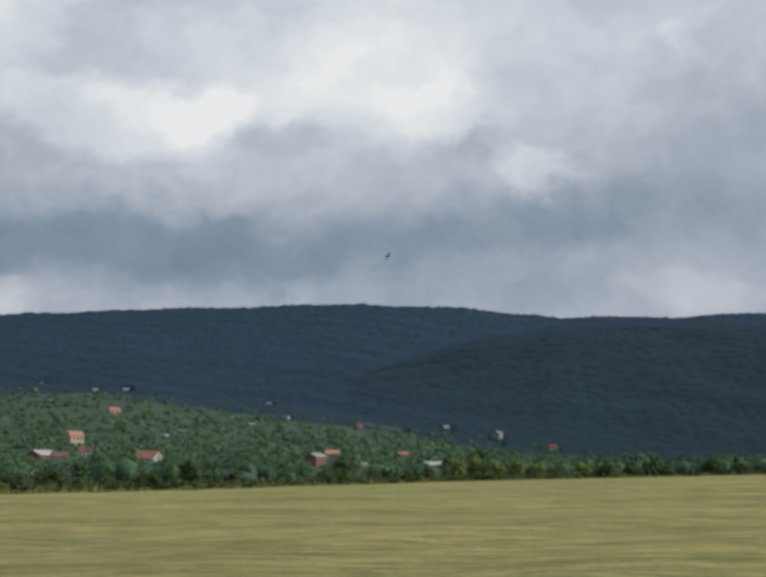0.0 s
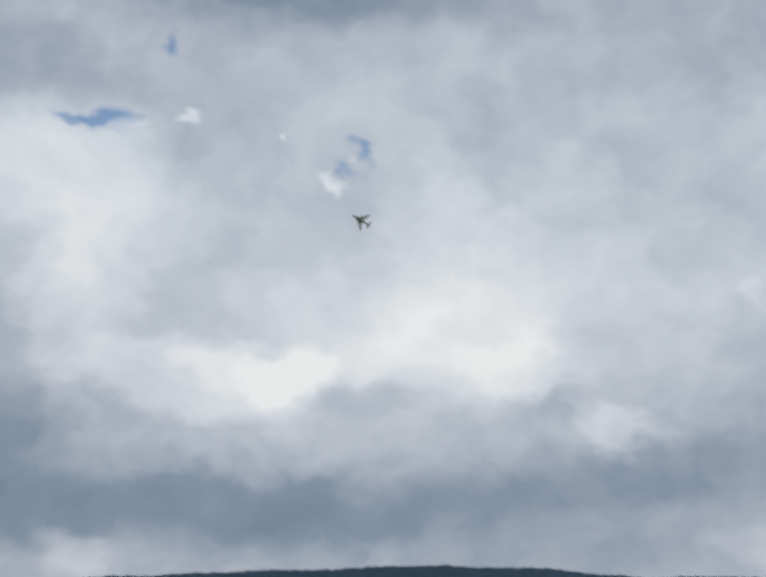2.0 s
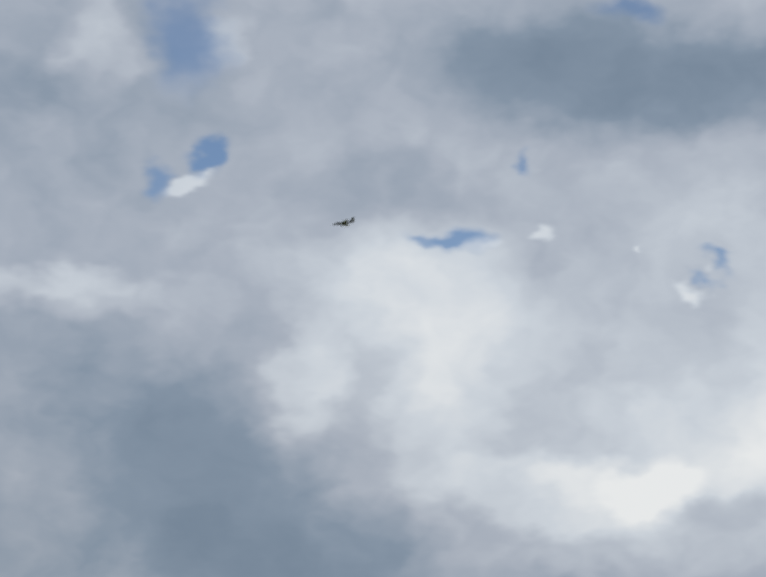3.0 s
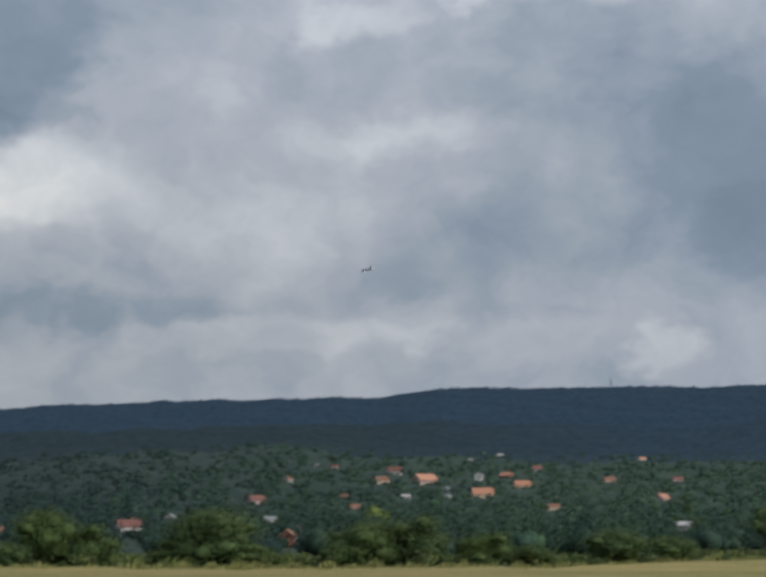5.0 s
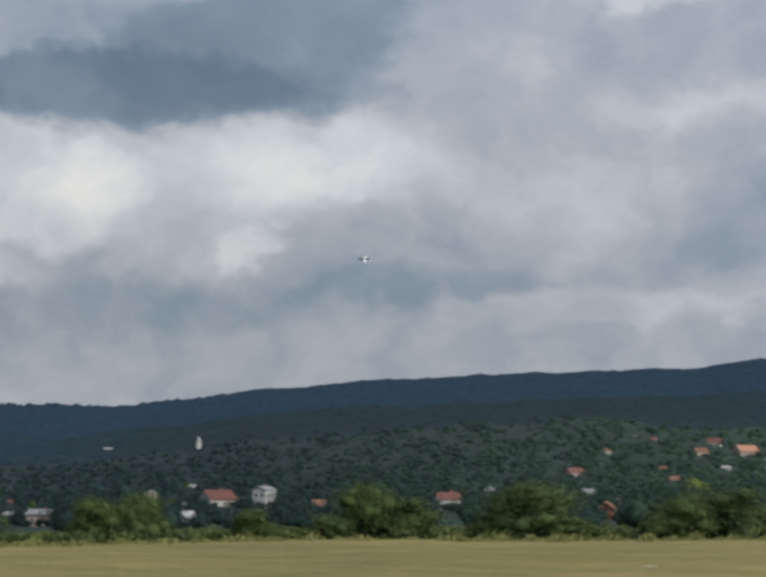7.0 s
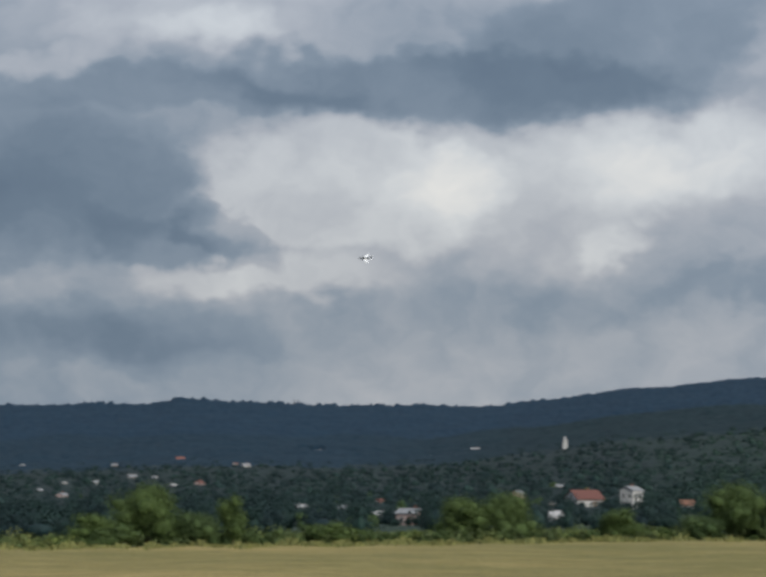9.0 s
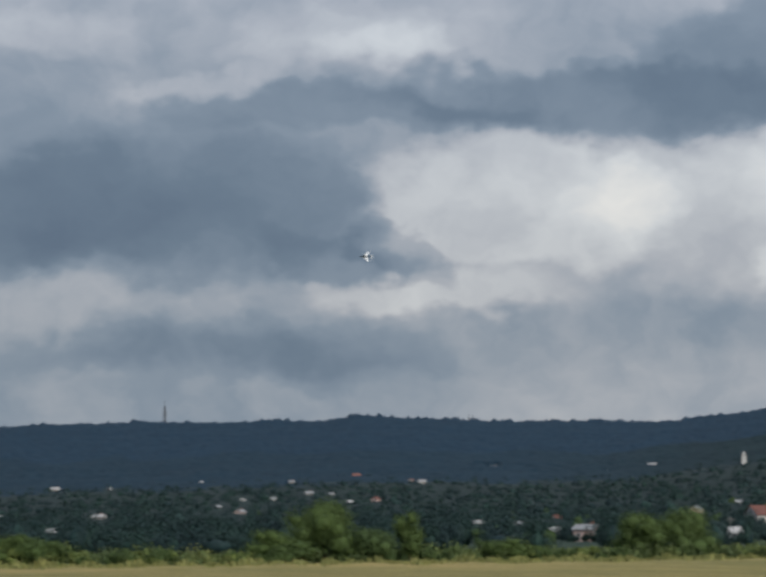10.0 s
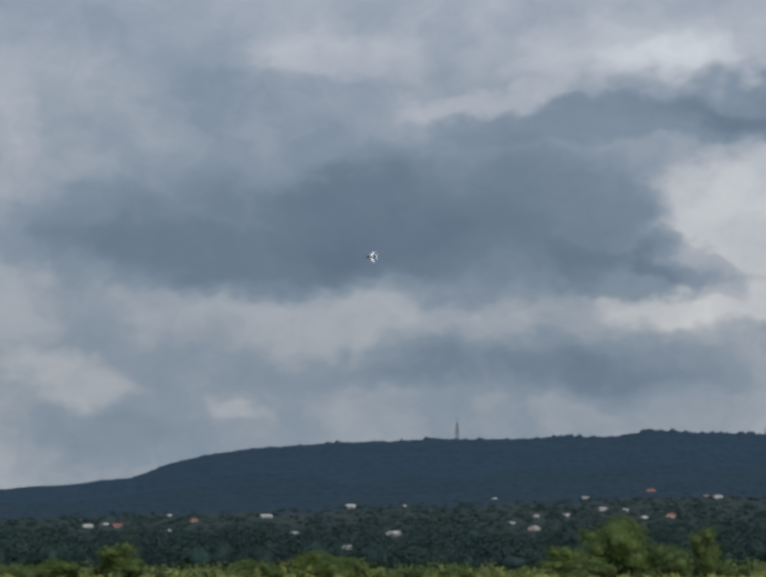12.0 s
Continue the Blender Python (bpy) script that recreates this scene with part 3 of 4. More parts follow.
def house(turn, r, wide, face, roof, wall, storeys):
    """A cottage among the trees: gabled, with its long side to the field at face 0 and its gable at 90."""
    rng = random.Random(int(turn * 100) + int(r))
    face = face or rng.choice((-30, -20, 18, 26, 34))
    z = float(ground_z(turn, r)) - 0.25
    long = wide if abs(face) < 45 else wide * 1.15
    deep = max(3.0, long * 0.72)
    tall = min(2.2 + 0.05 * long, 2.9) * storeys * (0.8 if long < 4.5 else 1.0) + 0.4
    pitch = deep * 0.5 * (0.72 if roof not in ("grey", "white") else 0.5)
    root = new("cottage" if long > 4.6 else "shed")
    root.matrix_world = Matrix.Translation(spot(turn, r, z)) @ pose(0, 0, 0, 0, 0, turn + face)
    L, D = long / 2, deep / 2
    bm = bmesh.new()
    prof = [(-D, 0), (D, 0), (D, tall), (0, tall + pitch), (-D, tall)]
    a, b = [bm.verts.new((-L, y, h)) for y, h in prof], [bm.verts.new((L, y, h)) for y, h in prof]
    bm.faces.new(a), bm.faces.new(b[::-1])
    for i in range(5):
        bm.faces.new((a[i], b[i], b[(i + 1) % 5], a[(i + 1) % 5])[::-1])
    bmesh.ops.recalc_face_normals(bm, faces=bm.faces)
    part("wall", bm, WALLS[wall], root)
    # each roof slope is a thick slab of overlapping courses
    slope = math.hypot(D, pitch)
    n = max(5, int(slope / 0.45))
    over, lip = D * 0.16, 0.05
    half = []
    for k in range(n):
        for f, up in ((k / n, 0.0), ((k + 1) / n, 0.0 if k == n - 1 else lip)):
            half.append((f * (D + over), tall + pitch * (1 - f * (D + over) / D) + 0.16 + (lip if f == k / n else 0.0)))
    under = [(D + over, tall + pitch * (1 - (D + over) / D) + 0.02), (0.0, tall + pitch + 0.02)]
    loop = half + under[:1]
    ring = [(-y, z) for y, z in reversed(loop)] + loop[1:] + [under[1]]
    bm = bmesh.new()
    a, b = [bm.verts.new((-L - 0.35, y, z)) for y, z in ring], [bm.verts.new((L + 0.35, y, z)) for y, z in ring]
    for i in range(len(ring)):
        j = (i + 1) % len(ring)
        bm.faces.new((a[i], a[j], b[j], b[i]))
    bm.faces.new(a[::-1]), bm.faces.new(b)
    bmesh.ops.recalc_face_normals(bm, faces=bm.faces)
    top = part("roof", bm, TILES[roof], root, ROOF_WORD[roof])
    if long > 4.6:
        bm = box(bmesh.new(), (L * 0.3, 0.2, tall + pitch * 0.5), (L * 0.3 + 0.5, 0.7, tall + pitch + 0.7))
        box(bm, (L * 0.3 - 0.06, 0.14, tall + pitch + 0.7), (L * 0.3 + 0.56, 0.76, tall + pitch + 0.8))
        part("chimney", bm, WALLS["brick"], top)
    # windows and a door on the field side, windows in the gable that faces it
    for s in range(storeys):
        h0 = 0.9 + s * 2.4
        for x in ((-0.55, 0.1, 0.62) if long > 6 else (-0.45, 0.45)):
            opening("window", 1.0, min(1.2, tall - h0 - 0.2), pose(x * L, -D, h0), root)
        if long > 4.6:
            for y in (-0.45, 0.45):
                for g in (-90, 90):
                    opening("window", 0.9, min(1.2, tall - h0 - 0.2), pose(math.copysign(L, g), y * D, h0, 0, 0, g), root)
    if long > 4.6:
        opening("door", 0.95, 2.05, pose(0.36 * L, -D, 0.2), root)
        if pitch > 1.6:
            for g in (-90, 90):
                opening("window", 0.8, 0.9, pose(math.copysign(L, g), 0, tall + 0.15, 0, 0, g), root)
    tagged(root, f"{'two-storey ' if storeys > 1 else 'small ' if long < 6 else ''}{WALL_WORD[wall]} house with a {ROOF_WORD[roof]} among trees" if long > 4.6 else
           f"small {WALL_WORD[wall]} garden shed with a {ROOF_WORD[roof]}", "house" if long > 4.6 else "shed", "houses on the slope")
    half = math.degrees(math.atan2(0.5 * max(wide, 3.2), r)) * 0.95
    HOUSES.append((turn, half, r, math.degrees(math.atan2(z + tall * 0.35 - EYE, r))))


house(9.51, 697, 7.4, 48, "white", "brick", 1)
house(9.01, 689, 5.1, 10, "brown", "grey", 1)
house(8.62, 931, 6.9, 32, "orange", "cream", 2)
house(8.34, 764, 5.7, 28, "red", "white", 1)
house(6.57, 682, 8.8, -40, "orange", "white", 1)
house(7.54, 1452, 7.8, 0, "orange", "cream", 1)
house(8.06, 1788, 4.6, 0, "grey", "white", 1)
house(9.54, 1850, 3.8, 60, "grey", "white", 1)
house(7.22, 1803, 5.2, 0, "grey", "pink", 1)
house(5.40, 1494, 3.7, 80, "white", "white", 1)
house(4.27, 1586, 3.9, 80, "white", "white", 1)
house(2.73, 1707, 5.6, 0, "brown", "white", 1)
house(6.08, 1102, 2.3, 40, "white", "white", 1)
house(5.63, 1208, 3.0, 0, "grey", "grey", 1)
house(3.69, 1485, 4.9, 0, "grey", "grey", 1)
house(3.22, 1829, 4.5, 0, "grey", "grey", 1)
house(1.90, 731, 5.9, 58, "grey", "brick", 2)
house(1.43, 997, 6.6, 10, "orange", "cream", 1)
house(0.67, 1696, 6.3, 0, "red", "grey", 1)
house(-0.56, 1134, 5.6, 10, "orange", "pink", 1)
house(-1.39, 852, 7.0, 20, "white", "grey", 1)
house(-1.76, 1767, 5.8, 0, "grey", "grey", 1)
house(-3.21, 1746, 8.7, 70, "grey", "grey", 2)
house(-4.77, 1731, 7.4, 20, "red", "grey", 1)
house(0.57, 809, 2.7, 0, "white", "white", 1)
house(40.34, 568, 4.9, 60, "grey", "white", 2)
house(35.20, 499, 5.6, 0, "red", "white", 1)
house(38.83, 492, 3.1, 0, "brown", "grey", 1)
house(30.76, 1134, 4.7, 60, "brown", "white", 1)
house(31.65, 842, 6.3, 30, "red", "pink", 1)
house(31.28, 594, 3.7, 0, "grey", "white", 1)
house(30.76, 373, 2.1, 80, "orange", "brick", 1)
house(29.94, 1422, 2.6, 80, "grey", "white", 1)
house(29.46, 1399, 4.6, 0, "red", "grey", 1)
house(28.15, 1214, 8.0, 30, "brown", "cream", 1)
house(27.77, 1385, 9.7, 10, "red", "white", 1)
house(26.92, 1235, 12.8, 0, "orange", "pink", 1)
house(27.47, 983, 4.1, 0, "white", "white", 1)
house(26.29, 991, 2.9, 70, "white", "white", 1)
house(26.32, 1125, 2.8, 70, "grey", "white", 1)
house(25.40, 1285, 5.3, 80, "grey", "white", 2)
house(25.31, 1025, 10.2, 12, "orange", "cream", 1)
house(24.62, 1358, 7.9, 0, "orange", "brick", 1)
house(24.19, 1189, 9.3, 15, "orange", "cream", 1)
house(28.89, 793, 4.3, 30, "brown", "pink", 1)
house(29.18, 944, 3.1, 0, "brown", "grey", 1)
house(24.81, 1759, 5.1, 30, "grey", "white", 1)
house(25.66, 1655, 4.1, 0, "white", "grey", 1)
house(23.78, 1509, 6.9, 0, "red", "grey", 1)
house(23.32, 832, 4.5, 20, "brown", "cream", 1)
house(34.04, 654, 2.1, 70, "grey", "white", 1)
house(21.76, 1300, 7.0, 20, "brown", "cream", 1)
house(20.85, 1710, 5.7, 30, "orange", "white", 1)
house(21.91, 1868, 3.9, 60, "white", "white", 1)
house(20.32, 983, 6.1, 60, "orange", "pink", 1)
house(19.71, 542, 4.5, 0, "white", "grey", 1)
house(19.88, 1302, 6.5, 0, "red", "white", 1)
house(41.66, 609, 9.2, 34, "red", "white", 1)
house(43.50, 720, 3.9, 70, "grey", "cream", 2)
house(46.52, 446, 5.0, 0, "grey", "pink", 1)
house(47.43, 491, 2.1, 0, "white", "white", 1)
house(47.37, 787, 2.3, 30, "red", "white", 1)
house(49.58, 667, 2.8, 0, "white", "grey", 1)
house(48.39, 650, 2.7, 0, "grey", "grey", 1)
house(42.51, 349, 2.1, 20, "white", "white", 1)
house(42.39, 902, 4.1, 0, "grey", "white", 1)
house(44.69, 1943, 8.1, 0, "white", "pink", 1)
house(44.35, 2123, 4.1, 40, "brown", "grey", 1)
house(49.50, 2047, 3.7, 80, "white", "white", 2)
house(49.11, 2023, 5.9, 0, "grey", "white", 1)
house(45.93, 1872, 3.0, 70, "grey", "white", 1)
house(51.13, 1715, 6.6, 20, "grey", "white", 1)
house(51.43, 1739, 3.9, 60, "red", "white", 1)
house(52.42, 1197, 4.2, 60, "red", "pink", 1)
house(52.97, 1801, 6.9, 10, "red", "grey", 1)
house(55.32, 1314, 4.2, 40, "grey", "white", 1)
house(56.15, 1313, 3.0, 75, "white", "white", 1)
house(56.22, 969, 4.4, 60, "grey", "pink", 1)
house(53.16, 1162, 2.7, 0, "white", "grey", 1)
house(54.31, 1409, 5.9, 0, "grey", "grey", 1)
house(54.79, 1741, 5.0, 0, "grey", "grey", 1)
house(53.67, 1390, 3.1, 0, "grey", "white", 1)
house(63.72, 1550, 8.5, 15, "grey", "grey", 1)
house(61.35, 1767, 7.4, 0, "white", "white", 1)
house(65.73, 1474, 4.8, 40, "red", "pink", 1)
house(66.42, 1690, 3.8, 30, "white", "grey", 1)
house(62.93, 1025, 2.5, 50, "white", "white", 1)
house(60.14, 925, 5.4, 0, "white", "grey", 1)
house(57.32, 1803, 3.5, 40, "white", "white", 1)
house(61.47, 592, 2.1, 20, "white", "white", 1)
house(66.41, 1162, 1.7, 50, "white", "grey", 1)
house(56.84, 1136, 2.6, 30, "grey", "grey", 1)
house(59.85, 1746, 3.4, 0, "grey", "grey", 1)
house(68.65, 1347, 5.6, 0, "white", "white", 1)
house(67.85, 1329, 5.5, 10, "red", "grey", 1)
house(68.18, 1415, 4.1, 0, "white", "white", 1)


# ---- trees ----
def hides_house(turn, r, top, wide):
    for t, half, hr, low in HOUSES:
        if r < hr + 4 and abs(turn - t) < half * 0.72 + math.degrees(wide / r) * 0.4 and math.degrees(math.atan2(top - EYE, r)) > low and r > hr * 0.15:
            return True
        if abs(r - hr) < 6 and abs(turn - t) < half + math.degrees(wide / r):
            return True
    return False


def garden_trees():
    """The nearest trees beyond the field, one by one."""
    models = [tree_model("tree", 11 + k, w, h, b, n, 1250, s * 0.8, LEAF) for k, (w, h, b, n, s) in enumerate((
        (2.6, 5.4, 0.9, 13, 0.24), (3.3, 6.4, 1.0, 16, 0.27), (2.0, 5.8, 0.8, 11, 0.22), (3.0, 4.6, 0.6, 14, 0.25), (2.4, 7.0, 1.2, 14, 0.25)))]
    lime = tree_model("tree", 31, 2.6, 4.4, 0.5, 13, 1250, 0.2, LIME)
    rng = random.Random(5)
    made = 0
    first = set()

    def put(turn, r, model, s):
        nonlocal made
        at = spot(turn, r, float(ground_z(turn, r)) - 0.1)
        m = Matrix.Translation(at) @ pose(0, 0, 0, 0, 0, rng.uniform(0, 360)) 
        if model not in first:
            first.add(model)
            ob = model
            ob.matrix_world = m
        else:
            ob = copy_thing(model, m)
        ob.scale = (s, s, s * rng.uniform(0.85, 1.15))
        yellow = model is lime
        tagged(ob, "rounded yellow-green tree in leaf beside the field" if yellow else "leafy dark green garden tree beyond the field", "tree", "trees beyond the field")
        made += 1

    for turn, r, s in ((-1.3, 395, 0.7), (-2.1, 410, 0.9), (-3.8, 425, 0.85), (-2.6, 415, 1.1), (-3.2, 425, 0.9), (-5.6, 432, 0.9), (-6.0, 440, 0.8), (-4.4, 430, 0.8), (28.24, 540, 1.7), (19.4, 480, 0.8)):
        put(turn, r, lime, s)
    for model in models:
        turn = rng.uniform(-10, 70)
        put(turn, max(300.0, float(table(FIELD_END, turn)) + 40), model, 0.8)
    while made < 290:
        turn = rng.uniform(-13, 73)
        end = float(table(FIELD_END, turn))
        r = max(end + 14, 300 if turn > 18 else 0) * math.exp(rng.uniform(0, 1) ** 1.3 * math.log(3.2))
        s = rng.uniform(0.55, 1.0) * (0.75 if turn > 20 else 1.0)
        if r < 160 or hides_house(turn, r, float(ground_z(turn, r)) + 5.5 * s, 2.4 * s):
            continue
        put(turn, r, rng.choice(models), s)


def scatter(name, seed, n, span, lo, hi, count, size, wide, high, material, label, calm=0.0):
    """A wood of many crowns as one mesh; each crown is a heap of leaf sprays."""
    rng = np.random.default_rng(seed)
    out, faces, total = [], [], 0
    spots = []
    for _ in range(n):
        turn = rng.uniform(*span)
        a = lo(turn)
        spots.append((turn, min(a * (WOOD_MID / a) ** (rng.random() ** (0.5 if rng.random() < 0.72 else 1.7)) * rng.uniform(0.97, 1.12), hi), 1.0))
    # low trees and shrubs in front of each house
    for t, half, hr, low in HOUSES:
        if span[0] < t < span[1]:
            for _ in range(6):
                spots.append((t + rng.choice((-1, 1)) * rng.uniform(0.1, 1.4) * half, hr - rng.uniform(3, 14), 0.0))
    for turn, r, full in spots:
        w = wide * rng.uniform(0.55, 1.5) * min(1.0, 0.5 + r / 1400)
        h = high * rng.uniform(0.6, 1.25) * (0.7 + 0.3 * w / wide)
        z = float(ground_z(turn, r))
        if not full:
            w, h = w * rng.uniform(0.25, 0.5), rng.uniform(1.0, 2.1)
        elif hides_house(turn, r, z + h, w):
            continue
        m = 4
        c = np.stack([rng.uniform(-0.5, 0.5, m) * w, rng.uniform(-0.5, 0.5, m) * w, h * rng.uniform(0.3, 0.75, m)], 1)
        q = min(max(r / 900, 0.4), 1.2)
        v = leaves(rng, c, w * rng.uniform(0.42, 0.62, m), int(count / q ** 1.7), size * q, 0.85, 0.35, calm)
        at = np.array(spot(turn, r, z))
        faces.append(tris(len(v) // 3) + total)
        lump = BALL_V * (1 + 0.2 * rng.normal(size=(len(BALL_V), 1))) * np.array([w * 0.42, w * 0.42, h * 0.30]) + np.array([0, 0, h * 0.36])
        lump[:, :2] *= (1.0 + 0.25 * rng.normal(size=2))
        faces.append(BALL_F + total + len(v))
        out += [v + at, lump + at]
        total += len(v) + len(lump)
    tagged(new(name, mesh_from(name, np.concatenate(out), np.concatenate(faces), material)), label, "forest", kind="stuff")


garden_trees()
scatter("garden_wood", 2, 4600, (-14, 17), lambda t: float(table(FIELD_END, t)) * 1.12 + 15, 1730.0, 130, 0.36, 4.3, 5.6, GROVE, "mixed green garden trees between the houses, colour lightened as in sun", 0.4)
scatter("valley_wood", 6, 2500, (17, 33.5), lambda t: float(table(FIELD_END, t)) * 1.4 + 90, 1760.0, 125, 0.37, 4.4, 5.4, VALLEY, "mixed green trees between the houses in the valley, darkened for cloud shade", 0.5)
scatter("far_valley_wood", 7, 5300, (33.5, 74), lambda t: float(table(FIELD_END, t)) * 1.4 + 90, 1760.0, 115, 0.37, 4.4, 5.4, VALLEY, "trees between scattered far houses, coloured dark blue-green for cloud shade", 0.5)


def canopy(name, seed, span, lo, hi, rising, step, fine, cell, high, material, label, relief=0.65, behind=False):
    """A closed forest seen from far off: one sheet of rounded crowns of uneven height over the slope."""
    rng = np.random.default_rng(seed)
    A, R = np.meshgrid(np.arange(*span, fine), np.geomspace(lo, hi, step) if behind else np.arange(lo, hi, step), indexing="ij")
    a = np.radians(A)
    X, Y = -np.sin(a) * R / cell, np.cos(a) * R / cell
    jx, jy, jh = rng.random((3, 512, 512))
    top = np.zeros_like(X)
    ix, iy = np.floor(X).astype(int), np.floor(Y).astype(int)
    for dx in (-1, 0, 1):
        for dy in (-1, 0, 1):
            u, v = (ix + dx) % 512, (iy + dy) % 512
            d = (X - ix - dx - jx[u, v]) ** 2 + (Y - iy - dy - jy[u, v]) ** 2
            top = np.maximum(top, (0.3 + 0.7 * jh[u, v]) * np.clip(1 - d / 0.9, 0, 1) ** 0.8)
    edge = np.clip((R - (np.maximum(table(FIELD_END, A) * 1.15 + 12, 500) if behind else lo)) / rising, 0, 1)
    for t, half, hr, low in HOUSES:
        if hr > lo:
            edge = np.where((abs(A - t) < half + 0.1) & (R > hr - 35) & (R < hr + 6), edge * (0.1 if behind else 0.3), edge)
    # broad swells where older stands rise above younger ones
    Z0 = (0.5 if behind else 2.4) * np.sin(X * 0.19 + 1.7 * np.sin(Y * 0.11)) * np.sin(Y * 0.17 + 1.3 * np.sin(X * 0.13)) * edge
    Z = ground_z(A, R) - 0.3 + Z0 + high * (1 - relief + relief * top) * edge
    if hi > 3000:
        # taller trees that stand out singly along the skyline
        marks = np.arange(span[0] - 1, span[1] + 1, 0.075)
        Z = Z + np.interp(A, marks, rng.random(len(marks)) ** 2.2) * np.interp(A, (25, 32, 42, 47, 62, 64), (2.5, 3.0, 3.0, 5.5, 5.5, 2.0)) * np.clip((R - hi + 130) / 60, 0, 1)
    V = np.stack([X * cell, Y * cell, Z], -1).reshape(-1, 3)
    n, k = A.shape
    i, j = np.meshgrid(np.arange(n - 1), np.arange(k - 1), indexing="ij")
    F = np.stack([i * k + j, (i + 1) * k + j, (i + 1) * k + j + 1, i * k + j + 1], -1).reshape(-1, 4)
    me = mesh_from(name, V, F, material)
    me.polygons.foreach_set("use_smooth", np.ones(len(F), bool))
    tagged(new(name, me), label, "forest", kind="stuff")


canopy("hill_forest", 3, (-14, 74), 1560.0, 2400.0, 320.0, 5.0, 0.09, 6.5, 7.0, MID_WOOD, "dark forest on the lower slopes, haze-tinted blue to green", 0.45)
canopy("ridge_forest", 4, (-14, 74), 2180.0, 3320.0, 150.0, 7.0, 0.06, 7.0, 11.5, FAR_WOOD, "dark forest covering the far ridge, tinted blue for haze", 0.3)
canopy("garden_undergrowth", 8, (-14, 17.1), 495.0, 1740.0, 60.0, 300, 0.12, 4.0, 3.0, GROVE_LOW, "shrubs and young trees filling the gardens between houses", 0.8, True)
canopy("valley_undergrowth", 9, (17, 33.6), 495.0, 1760.0, 90.0, 300, 0.12, 4.0, 3.0, VALLEY_LOW, "shrubs and young trees in the valley, darkened for shade", 0.8, True)
canopy("far_valley_undergrowth", 10, (33.5, 74), 495.0, 1760.0, 90.0, 300, 0.14, 4.0, 3.0, VALLEY_LOW, "shrubs and young trees between far houses, coloured dark blue-green for shade", 0.8, True)


def scrub():
    """Rough ground between the field's end and the gardens: knee-high to head-high shrubs."""
    rng = np.random.default_rng(21)
    out, faces, total = [], [], 0
    for _ in range(2300):
        turn = rng.uniform(-14, 74)
        end = float(table(FIELD_END, turn))
        r = end + 4 + (170 if turn > 12 else 60) * rng.random() ** 1.7
        w, h = 0.35 + 1.3 * rng.random() ** 2, rng.uniform(0.25, 0.95) * (1.8 if turn < 12 else 1.0)
        if hides_house(turn, r, float(ground_z(turn, r)) + h, w):
            continue
        c = np.stack([rng.uniform(-0.5, 0.5, 3) * w, rng.uniform(-0.5, 0.5, 3) * w, h * rng.uniform(0.3, 0.7, 3)], 1)
        v = leaves(rng, c, w * rng.uniform(0.4, 0.6, 3), 170, 0.050 * (1 + r / 200), 0.85, 0.6)
        faces.append(tris(170) + total)
        out.append(v + np.array(spot(turn, r, float(ground_z(turn, r)))))
        total += len(v)
    tagged(new("scrub", mesh_from("scrub", np.concatenate(out), np.concatenate(faces), SCRUB)), "low mixed green scrub beyond the field", "scrub", kind="stuff")


scrub()


